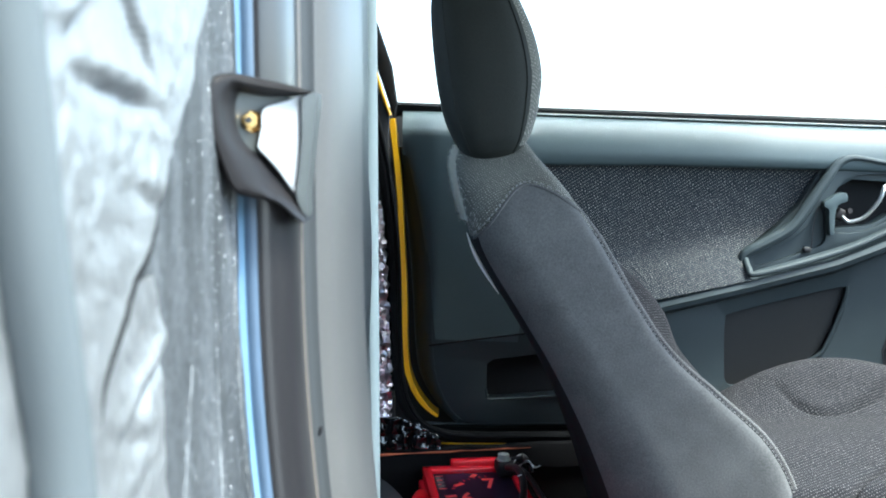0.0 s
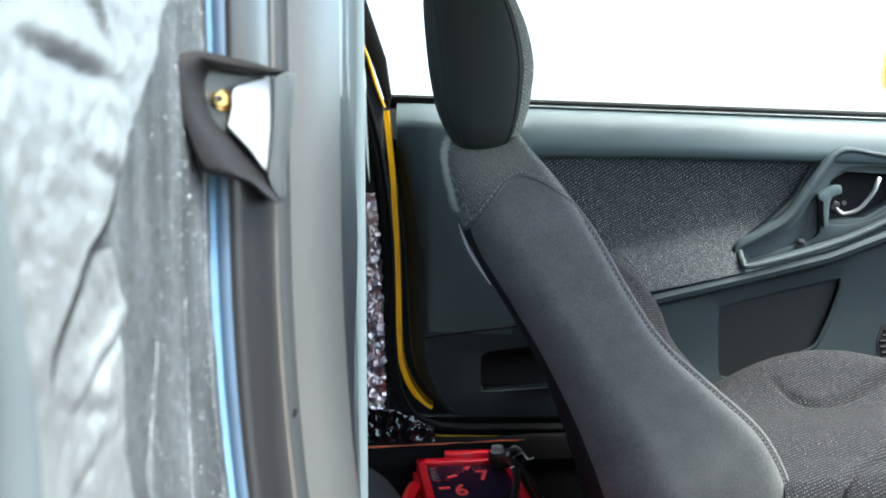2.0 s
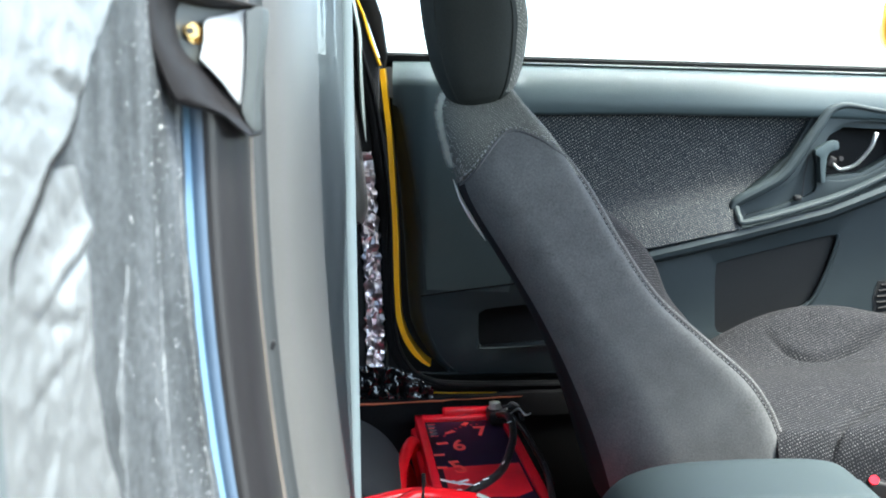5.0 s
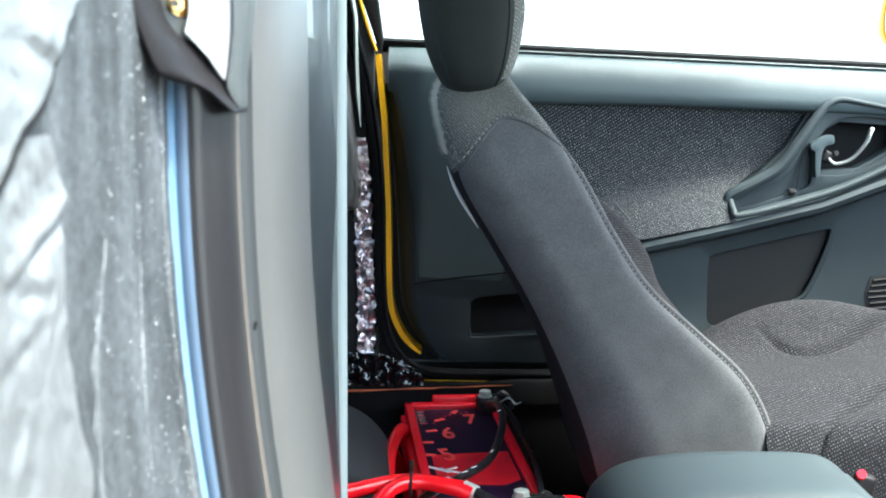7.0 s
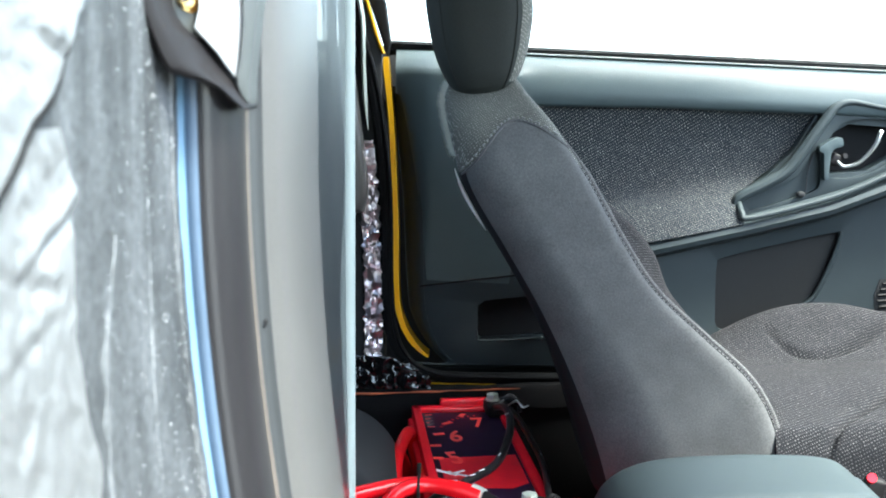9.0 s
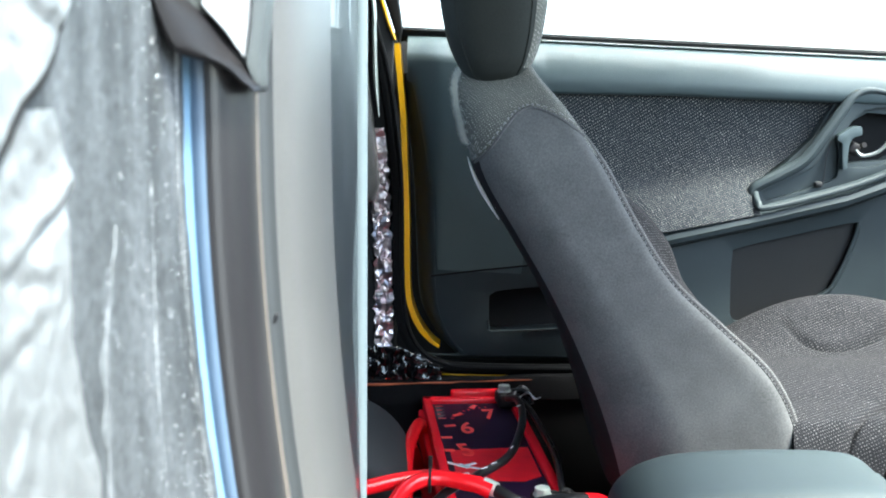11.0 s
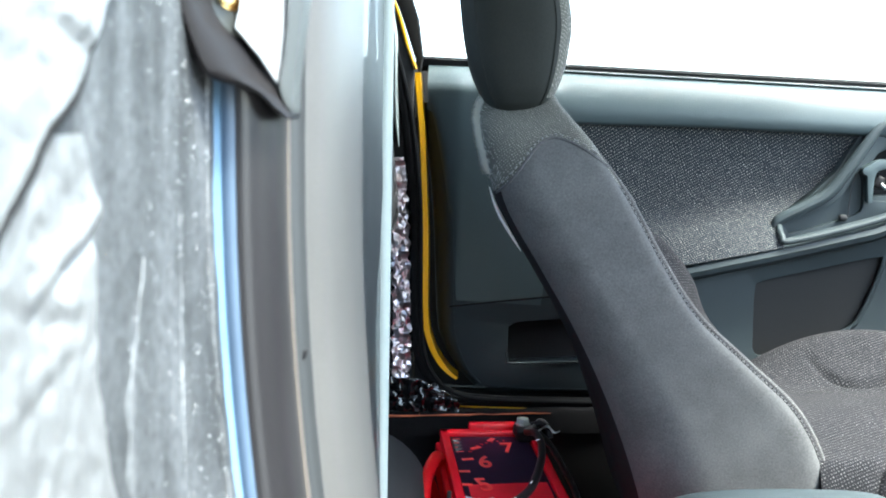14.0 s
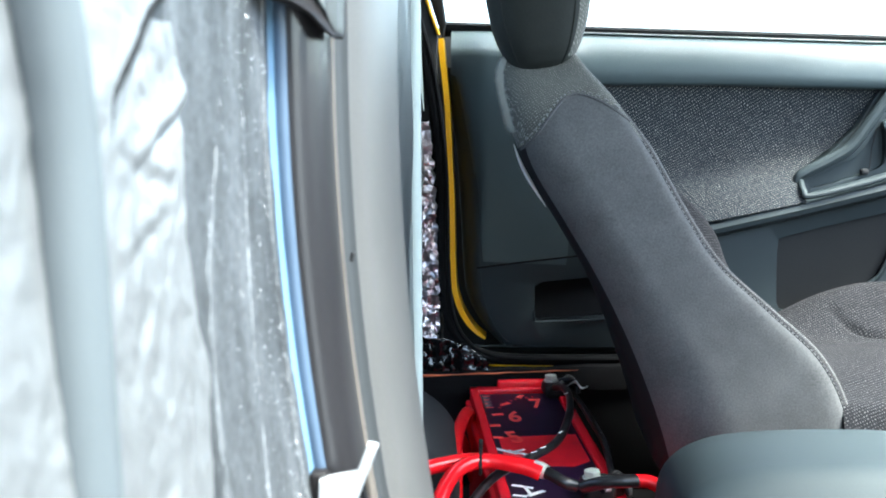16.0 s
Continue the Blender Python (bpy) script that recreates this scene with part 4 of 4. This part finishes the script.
part("foil_under", thicken(sheet(rows), 0.001), M_BUTYL, lining, "grey foil tape with bright specks", smooth=50)


def creased(y, z, off, amp, seed, folds):
    """A point of a loose foil sheet: broad waves, ridged wrinkles and a few sharp folds (y, z, slope, reach, depth)."""
    x, y, z = jamb(y, z, off, 0.0, seed)
    u, v = y * 95, z * 44
    wave = noise.noise((u * 0.5, v * 0.6, seed)) + 0.6 * (1 - 2 * abs(noise.noise((u * 0.9, v * 1.5, seed + 3)))) + 0.3 * (1 - 2 * abs(noise.noise((u * 2.1, v * 3.4, seed + 7))))
    x += amp * wave
    for fy, fz, slope, reach, depth in folds:
        d = z - fz - slope * (y - fy)
        k = max(0.0, 1 - abs(y - fy) / reach)
        x += 0.45 * depth * k ** 0.7 * (math.exp(-((d - 0.0045) / 0.0038) ** 2) - math.exp(-((d + 0.001) / 0.0028) ** 2))
    return x, y, z


FOIL_EDGE = [(0.6, 0.235), (0.9035, 0.2355), (0.9382, 0.2364), (0.9431, 0.2377), (0.9495, 0.2474), (0.9624, 0.2636), (0.9706, 0.2782), (0.9768, 0.2868), (0.9932, 0.3025), (1.0048, 0.3189), (1.0193, 0.3334), (1.054, 0.3631), (1.1447, 0.3783), (1.3, 0.386)]
folds = [(0.262, 1.012, -0.10, 0.040, 0.0045), (0.245, 1.034, 0.55, 0.026, 0.0045), (0.275, 1.030, -0.75, 0.022, 0.004), (0.300, 1.045, 0.30, 0.030, 0.002), (0.285, 0.984, -0.20, 0.035, 0.002), (0.31, 1.09, 0.4, 0.06, 0.004), (0.25, 1.12, -0.5, 0.06, 0.004)]
rows = []
for j in range(341):
    z = lerp(0.62, 1.30, j / 340)
    right = curve_at(FOIL_EDGE, z) + 0.0016 * noise.noise((z * 70, 0, 2))
    rows.append([creased(lerp(0.15, right, i / 100), z, 0.0026 + 0.0012 * (i / 100) ** 4, 0.0009, 6.0, folds) for i in range(101)])
part("foil_sheet", thicken(sheet(rows), 0.0012), M_FOIL, lining, "bright wrinkled silver foil", smooth=50)
part("foil_edge", tube([Vector(r[-1]) + Vector((0.0004, 0.0010, -0.0010)) for r in rows if 0.93 < r[-1][2] < 0.992], lambda t: 0.0003 + 0.0013 * math.sin(math.pi * min(1, t * 1.1)) ** 0.7, 8), M_RUBBER, lining, "black butyl edge of the foil sheet")
rows = []
folds = [(0.285, 0.9335, 0.35, 0.030, 0.004), (0.270, 0.921, -0.25, 0.030, 0.0022), (0.262, 0.906, 0.2, 0.03, 0.0016)]
for j in range(201):
    z = lerp(0.62, 0.962, j / 200)
    right = curve_at([(0.62, 0.284), (0.82, 0.289), (0.858, 0.3015), (0.90, 0.2935), (0.93, 0.2965), (0.945, 0.2975), (0.953, 0.293), (0.962, 0.2895)], z) + 0.0025 * noise.noise((z * 45, 4, 0))
    rows.append([creased(lerp(0.215, right, i / 60), z, 0.0018, 0.0010, 11.0, folds) for i in range(61)])
part("foil_patch", thicken(sheet(rows), 0.0012), M_FOIL, lining, "bright wrinkled silver foil", smooth=50)
rows = []
for j in range(61):
    z = lerp(0.70, 0.925, j / 60)
    c = curve_at([(0.70, 0.300), (0.80, 0.310), (0.86, 0.318), (0.89, 0.3246), (0.915, 0.339), (0.925, 0.341)], z)
    w = 0.0075 * min(1, (0.926 - z) / 0.03) * (0.75 + 0.9 * noise.noise((z * 110, 3, 1)))
    rows.append([jamb(lerp(c - w, c + w * 0.5, i / 8), z, 0.0006 + 0.0008 * math.sin(math.pi * i / 8), 0.0006, 15.0) for i in range(9)])
part("foil_fold", thicken(sheet(rows), 0.0006), M_TAPE, lining, "pale raised fold of the tape", smooth=50)
part("foil_bead", tube([jamb(0.4150 + 0.0012 * noise.noise((i * 0.6, 0, 0)), 0.62 + i * 0.004, 0.001, 0.001, 2.0) for i in range(160)], lambda t: 0.0009 + 0.0009 * noise.noise((t * 90, 0, 0)), 6), M_TAPE, lining)
part("foil_crease", tube([jamb(0.378 - 0.17 * max(0, 0.908 - z), z, 0.0008, 0.0006, 2.0) for z in (0.64 + 0.004 * i for i in range(71))], lambda t: 0.0005 + 0.0005 * noise.noise((t * 40, 2, 0)), 5), M_TAPE, lining)
random.seed(5)
# tiny white beads stand in for the sparkle of the foil
flecks = bmesh.new()
for k in range(1300):
    z = random.uniform(0.66, 1.06)
    y = (0.4185 - abs(random.gauss(0, 0.0045)), 0.4170 - abs(random.gauss(0, 0.045)), 0.378 - 0.17 * max(0, 0.908 - z))[0 if k % 9 < 4 else 1 if k % 9 < 8 else 2]
    c, r = Vector(jamb(y, z, 0.0012, 0.0008, 1.0)), random.uniform(0.00008, 0.00022) * (1.6 if k % 11 == 0 else 1)
    m = Matrix.Translation(c) @ pose(0, 0, 0, random.uniform(-60, 60), 70 + random.uniform(-30, 30), random.uniform(-60, 10)) @ Matrix.Diagonal((r, r * random.uniform(0.8, 1.4), r * 0.6, 1))
    bmesh.ops.create_icosphere(flecks, subdivisions=1, radius=1.0, matrix=m)
tagged(part("speckle", flecks, M_GLINT, lining, "white beads for the glints on the foil tape"), kind="stuff")
STRIP = [(p.x, p.y) for p in spline([(0.70, 0.211, 0), (0.85, 0.2065, 0), (0.93, 0.2035, 0), (0.958, 0.198, 0), (0.983, 0.192, 0), (1.0085, 0.187, 0), (1.30, 0.130, 0)], 6)]
weather = thing("weatherstrip", "pale grey door weatherstrip beside the foil", "weatherstrip")
part("strip_tube", tube([(-0.0780, curve_at(STRIP, z), z) for z in (0.78 + 0.015 * i for i in range(31))], 0.0075, 16), M_WSTRIP, weather)
part("strip_base", box((0.02, 0.05, 0.9), (-0.099, 0.165, 0.95), 0.005), M_PALE, weather)

# belt guide on the pillar
def scoop(bm):
    """Swings the flat outline round so that its hooked end stands out from the pillar."""
    for v in bm.verts:
        s = lerp(0.86, 1.0, (v.co.x + 0.103) / 0.0475)
        v.co = (0.0143 + (v.co.x - 0.0143) * s, 0.45 * s + v.co.y - 0.45, 1.0013 + (v.co.z - 1.0013) * s)
    return bm


guide = thing("belt_guide", "black plastic belt guide bolted to the pillar trim", "belt guide")
RIM = [tuple(p.xz) for p in spline([(-0.0555, 0, 1.0205), (-0.066, 0, 1.0235), (-0.080, 0, 1.0265), (-0.093, 0, 1.0285), (-0.1015, 0, 1.026), (-0.103, 0, 1.014), (-0.1015, 0, 1.002), (-0.098, 0, 0.989), (-0.0935, 0, 0.9785), (-0.088, 0, 0.9755), (-0.078, 0, 0.9742), (-0.0715, 0, 0.972), (-0.066, 0, 0.9672), (-0.060, 0, 0.9645), (-0.0585, 0, 0.968),
        (-0.066, 0, 0.976), (-0.074, 0, 0.984), (-0.081, 0, 0.9925), (-0.0865, 0, 0.997), (-0.0905, 0, 1.003), (-0.0925, 0, 1.012), (-0.0905, 0, 1.0205), (-0.085, 0, 1.0195), (-0.076, 0, 1.0185), (-0.066, 0, 1.0195)], 3)]


def evenly(pts, n):
    """Points at even steps along a line."""
    pts, out = [Vector(p) for p in pts], []
    ways = [0.0]
    for a, b in zip(pts, pts[1:]):
        ways.append(ways[-1] + (b - a).length)
    for i in range(n + 1):
        d = ways[-1] * i / n
        k = max(j for j in range(len(pts) - 1) if ways[j] <= d + 1e-9)
        out.append(lerp(pts[k], pts[k + 1], (d - ways[k]) / max(ways[k + 1] - ways[k], 1e-9)))
    return out


cut = RIM.index(min(RIM, key=lambda p: p[1]))
hook_out, hook_in = evenly(RIM[:cut + 1], 70), evenly(list(reversed(RIM[cut + 2:])), 70)
hook = []
for a, b in zip(hook_out, hook_in):
    hook.append([(lerp(a, b, f).x, y, lerp(a, b, f).y) for f, y in ((0, 0.463), (0, 0.450), (0.06, 0.4445), (0.2, 0.4405), (0.42, 0.4385), (0.62, 0.4400), (0.74, 0.4425), (0.80, 0.4455), (0.97, 0.4570), (1, 0.463))])
part("guide_rim", scoop(sheet(hook, True, True)), M_BLACK, guide, "black hooked rim", smooth=50)
part("guide_recess", scoop(prism([(-0.0945, 0.996), (-0.0945, 1.022), (-0.066, 1.0215), (-0.070, 1.0165), (-0.0775, 1.0128), (-0.0795, 0.993)], 0.456, 0.459, bevel=0.001)), M_RECESS, guide, "shaded grey recess round the bolt")
part("guide_plate", scoop(prism([tuple(p.xz) for p in spline([(-0.0815, 0, 0.997), (-0.0796, 0, 1.005), (-0.0788, 0, 1.0128), (-0.0725, 0, 1.0155), (-0.066, 0, 1.0172), (-0.0595, 0, 1.0180), (-0.0605, 0, 0.998), (-0.0632, 0, 0.977), (-0.072, 0, 0.987)], 3)], 0.449, 0.456, bevel=0.0015)), M_PALE, guide, "pale inner plate")
part("guide_flange", scoop(prism([tuple(p.xz) for p in spline([(-0.0605, 0, 1.0182), (-0.0535, 0, 1.0200), (-0.0548, 0, 1.006), (-0.0565, 0, 0.992), (-0.0580, 0, 0.978), (-0.0585, 0, 0.967), (-0.0635, 0, 0.975), (-0.0622, 0, 0.986), (-0.0608, 0, 1.000)], 3)], 0.444, 0.460, bevel=0.0015)), M_RECESS, guide, "grey side flange")
bolt = bmesh.new()
bmesh.ops.create_cone(bolt, cap_ends=True, segments=24, radius1=0.0036, radius2=0.0030, depth=0.006, matrix=pose(-0.0850, 0.452, 1.0085, 90, 0, 20))
bmesh.ops.create_cone(bolt, cap_ends=True, segments=24, radius1=0.0046, radius2=0.0046, depth=0.0015, matrix=pose(-0.0842, 0.4550, 1.0080, 90, 0, 20))
bolt_ob = part("bolt", scoop(bolt), M_BRASS, guide, "gold coloured bolt head")
sock = bmesh.new()
bmesh.ops.create_cone(sock, cap_ends=True, segments=6, radius1=0.0017, radius2=0.0017, depth=0.001, matrix=pose(-0.0850, 0.4487, 1.0085, 90, 0, 20))
part("socket", scoop(sock), M_DARK, bolt_ob, smooth=0)

# ---- battery ----
BAT = pose(0.072, 1.69, 0, 0, 0, 6)
ZT = 0.385
battery = thing("car_battery", "red cased car battery with a dark gauge pattern label", "battery")
battery.matrix_world = BAT


def bpart(name, bm, mat, parent=battery, label="", smooth=35):
    return part(name, bm, mat, parent, label, smooth)


case = bpart("case", box((0.176, 0.62, ZT - 0.012 - FLOOR_Z), (0, -0.085, (ZT - 0.012 + FLOOR_Z) / 2), 0.006), M_RED)
bpart("case_ledge", box((0.186, 0.61, 0.018), (-0.003, -0.09, ZT - 0.03), 0.004), M_RED)
for size, at in (((0.016, 0.62, 0.014), (-0.080, -0.085, ZT - 0.006)), ((0.016, 0.62, 0.014), (0.080, -0.085, ZT - 0.006)), ((0.176, 0.022, 0.014), (0, 0.214, ZT - 0.006)), ((0.176, 0.03, 0.014), (0, -0.38, ZT - 0.006))):
    bpart("top_rim", box(size, at, 0.003), M_RED)
bpart("end_lip", box((0.105, 0.018, 0.018), (0.018, 0.224, ZT + 0.004), 0.004), M_RED)
label_top = bpart("label", box((0.146, 0.56, 0.003), (0, -0.08, ZT - 0.0085), 0.0005, 1), M_LABEL, label="dark violet label with red gauge marks")
ZL = ZT - 0.0066
for k, (x, y) in enumerate(((0.003, 0.181), (-0.029, 0.136), (-0.050, 0.076), (-0.062, 0.016), (-0.064, -0.046))):
    bpart("gauge_tick", box((0.020, 0.010, 0.0008), (x, y, ZL), turn=pose(0, 0, 0, 0, 0, (62, 35, 12, 2, -8)[k])), M_LABEL_RED, label_top, smooth=0)
for k in range(9):
    a = radians(100 + k * 8)
    bpart("fine_tick", box((0.006, 0.003, 0.0006), (0.04 + 0.085 * math.cos(a), 0.092 + 0.085 * math.sin(a), ZL), turn=pose(0, 0, 0, 0, 0, math.degrees(a))), M_LABEL_GLOW, label_top, smooth=0)


def digits(text, x, y, z, size, turn, mat, parent, stretch=1.0):
    cu = bpy.data.curves.new("digit", "FONT")
    cu.body, cu.size, cu.extrude, cu.align_x, cu.align_y = text, size, 0.0004, "CENTER", "CENTER"
    cu.offset = 0.0010
    ob = bpy.data.objects.new("digit_source", cu)
    scene.collection.objects.link(ob)
    me = bpy.data.meshes.new_from_object(ob.evaluated_get(bpy.context.evaluated_depsgraph_get()))
    bpy.data.objects.remove(ob)
    me.materials.clear()
    me.materials.append(mat)
    me.transform(pose(x, y, z, 0, 0, turn) @ Matrix.Diagonal((0.95, stretch, 1, 1)))
    out = new("gauge_digit", me)
    out.parent = parent
    return out


digits("7", 0.027, 0.134, ZL, 0.049, 2, M_LABEL_RED, label_top, 1.5)
digits("6", -0.022, 0.060, ZL, 0.049, 0, M_LABEL_RED, label_top, 1.6)
digits("5", -0.035, -0.048, ZL, 0.049, 12, M_LABEL_RED, label_top, 1.6)
bpart("red_print", prism([(-0.062, -0.046), (0.068, -0.036), (0.068, -0.165), (0.04, -0.185), (-0.062, -0.176)], 0, 0.0006), M_LABEL_GLOW, label_top, smooth=0).matrix_basis = pose(0, 0, ZL - 0.0003, -90, 0, 0)
for x, y, w, h, r in ((-0.060, -0.110, 0.038, 0.007, -38), (-0.047, -0.118, 0.005, 0.022, 30), (-0.036, -0.112, 0.022, 0.006, 30), (-0.032, -0.126, 0.024, 0.006, -30), (-0.048, -0.150, 0.012, 0.006, 20),
                      (-0.050, -0.262, 0.032, 0.006, -25), (-0.045, -0.276, 0.005, 0.03, 10), (-0.034, -0.288, 0.03, 0.007, 35), (-0.058, -0.296, 0.02, 0.006, -20)):
    bpart("print_bar", box((w, h, 0.0008), (x, y, ZL + 0.0004), turn=pose(0, 0, 0, 0, 0, r)), M_WHITE, label_top, smooth=0)
for k in range(13):
    bpart("print_line", box((0.014 - 0.004 * (k * 7 % 3), 0.0024, 0.0006), (-0.0600 - 0.002 * (k * 7 % 3), 0.186 - 0.0058 * k, ZL)), M_THREAD if k % 4 else M_LABEL_RED, label_top, smooth=0)


def hexbolt(x, y, z, parent):
    bm = bmesh.new()
    bmesh.ops.create_cone(bm, cap_ends=True, segments=6, radius1=0.0118, radius2=0.0118, depth=0.009, matrix=pose(x, y, z + 0.010))
    bmesh.ops.create_cone(bm, cap_ends=True, segments=20, radius1=0.0135, radius2=0.0135, depth=0.003, matrix=pose(x, y, z + 0.004))
    bmesh.ops.bevel(bm, geom=[e for e in bm.edges if e.calc_face_angle(0) > 0.9], offset=0.0008, segments=2, affect="EDGES")
    return bpart("terminal_bolt", bm, M_ZINC, parent, "bright hex terminal bolt")


for x, y in ((0.064, 0.185), (0.045, -0.305)):
    term = bpart("terminal", box((0.044, 0.056, 0.026), (x + 0.004, y - 0.004, ZT + 0.008), 0.008), M_BLACK, label="black terminal clamp")
    hexbolt(x - 0.003, y, ZT + 0.018, term)
    bpart("clamp_ear", box((0.026, 0.018, 0.018), (x + 0.028, y - 0.012, ZT + 0.008), 0.005, turn=pose(0, 0, 0, 0, 20, 30)), M_BLACK, term)
    bpart("clamp_lug", tube([(x + 0.012, y - 0.012, ZT + 0.024), (x + 0.028, y - 0.022, ZT + 0.030), (x + 0.042, y - 0.026, ZT + 0.022)], 0.006, 8), M_BLACK, term)
    for k in range(3):
        bpart("wire_loop", tube(spline([(x + 0.004, y - 0.02 - 0.008 * k, ZT + 0.016), (x + 0.018 + 0.005 * k, y - 0.006, ZT + 0.024 + 0.003 * k), (x + 0.034 + 0.004 * k, y + 0.002 - 0.012 * k, ZT + 0.020), (x + 0.044, y - 0.02 - 0.006 * k, ZT + 0.006)]), 0.0042, 8), M_CABLE, term)
    bpart("clamp_screw", box((0.012, 0.006, 0.006), (x + 0.012, y - 0.03, ZT + 0.016), 0.002), M_STEEL, term)

# ---- cables ----
def cable(name, label, pts, r, mat, group=""):
    ob = part(name, tube(spline(pts, 10), r, 14), mat, smooth=60)
    return tagged(ob, label, "cable", group)


cable("power_cable", "thick red power cable across the battery", [(-0.32, 1.16, 0.44), (-0.20, 1.25, 0.437), (-0.084, 1.335, 0.438), (-0.015, 1.375, 0.436), (0.045, 1.368, 0.432), (0.071, 1.358, 0.430)], 0.0105, M_CABLE_RED)
cable("cable_sleeve", "black shrink sleeve at the end of the red cable", [(0.066, 1.360, 0.430), (0.085, 1.350, 0.426), (0.104, 1.340, 0.419), (0.120, 1.345, 0.412)], 0.0086, M_CABLE)
cable("power_cable", "red power cable looping up from the floor", [(-0.12, 1.06, 0.22), (-0.088, 1.16, 0.34), (-0.066, 1.251, 0.410), (-0.044, 1.322, 0.437), (-0.006, 1.357, 0.441), (0.045, 1.352, 0.436), (0.072, 1.347, 0.428)], 0.0105, M_CABLE_RED)
cable("power_cable", "red power cable looped beside the battery case", [(-0.020, 1.86, 0.26), (-0.032, 1.80, 0.34), (-0.037, 1.74, 0.388), (-0.047, 1.66, 0.394), (-0.052, 1.59, 0.386), (-0.050, 1.51, 0.36), (-0.046, 1.43, 0.30), (-0.04, 1.35, 0.22), (-0.05, 1.25, 0.185)], 0.011, M_CABLE_RED)
cable("power_cable", "red power cable coiled lower beside the battery case", [(-0.030, 1.86, 0.22), (-0.048, 1.78, 0.32), (-0.058, 1.70, 0.362), (-0.066, 1.62, 0.360), (-0.067, 1.54, 0.335), (-0.062, 1.46, 0.29), (-0.058, 1.38, 0.22), (-0.06, 1.28, 0.185)], 0.010, M_CABLE_RED)
cable("battery_cable", "black cable arching from the terminal over the label", [(0.118, 1.83, 0.408), (0.130, 1.77, 0.425), (0.1345, 1.69, 0.432), (0.127, 1.60, 0.428), (0.102, 1.495, 0.422), (0.053, 1.425, 0.418), (0.005, 1.365, 0.412), (-0.031, 1.28, 0.39), (-0.06, 1.18, 0.33), (-0.09, 1.08, 0.20)], 0.0064, M_CABLE)
cable("battery_cable", "black cable along the battery edge", [(0.138, 1.85, 0.404), (0.157, 1.80, 0.396), (0.172, 1.68, 0.394), (0.181, 1.57, 0.395), (0.180, 1.45, 0.390), (0.186, 1.37, 0.36), (0.195, 1.30, 0.30)], 0.0052, M_CABLE)
cable("power_cable", "red cable bending down beside the terminal", [(0.196, 1.3225, 0.4295), (0.218, 1.319, 0.4285), (0.234, 1.305, 0.416), (0.237, 1.27, 0.38), (0.23, 1.22, 0.28), (0.22, 1.18, 0.19)], 0.009, M_CABLE_RED)
cable("cable_sleeve", "black corrugated sleeve beside the terminal", [(0.128, 1.340, 0.412), (0.150, 1.327, 0.424), (0.176, 1.321, 0.4295), (0.204, 1.322, 0.4295)], 0.0088, M_CABLE)
for k, (x, y, z, w) in enumerate(((0.1285, 1.688, 0.4398, 40), (0.109, 1.515, 0.4303, 20), (0.080, 1.455, 0.4275, 50), (0.066, 1.438, 0.4262, 50), (0.1795, 1.60, 0.3996, 5))):
    tagged(part("cable_print", box((0.0018, 0.011, 0.001), (x, y, z), turn=pose(0, 0, 0, 0, 0, -w)), M_WHITE, smooth=0), "faint white print on the black cable", "print")
crimp = part("crimp_ring", tube([(0.064, 1.361, 0.4302), (0.072, 1.3575, 0.4295), (0.080, 1.353, 0.4280)], lambda t: 0.0122 - 0.002 * t, 16), M_ZINC, smooth=50)
tagged(crimp, "bright metal crimp at the end of the red cable", "cable lug")
tie = thing("cable_tie", "black cable tie round the red cables", "cable tie")
part("band", tube([(-0.010, 1.366 + 0.026 * math.cos(a), 0.437 + 0.0155 * math.sin(a)) for a in (2 * math.pi * k / 20 for k in range(21))], 0.0022, 6), M_BLACK, tie)
part("tie_head", box((0.006, 0.006, 0.016), (-0.010, 1.372, 0.459), 0.0015), M_BLACK, tie)
for k in range(3):
    ob = part("bare_wire", tube(spline([(0.138, 1.83 + 0.004 * k, 0.408), (0.155, 1.842 + 0.005 * k, 0.417 - 0.003 * k), (0.166, 1.835 + 0.006 * k, 0.406), (0.178 - 0.004 * k, 1.84 + 0.006 * k, 0.408 - 0.004 * k)]), 0.0011, 6), M_STEEL)
    tagged(ob, "loose bare wire strand beside the battery terminal", "wire", "wire strands")

# rounded felt hump beside the battery
rows = [[(-0.165 + r * math.cos(b), y, 0.348 + r * math.sin(b)) for b in (2 * math.pi * k / 48 for k in range(48))] for y, r in ((1.64, 0.121), (1.41, 0.123), (1.395, 0.120), (1.387, 0.113), (1.385, 0.104), (1.390, 0.088))]
hump = part("speaker_pod", sheet(rows, True, True), M_HUMP, smooth=50)
tagged(hump, "charcoal felt covered round speaker pod beside the battery", "speaker pod")
pod_base = part("pod_base", box((0.2, 0.2, 0.10), (-0.175, 1.47, FLOOR_Z + 0.05), 0.01), M_HUMP, hump)
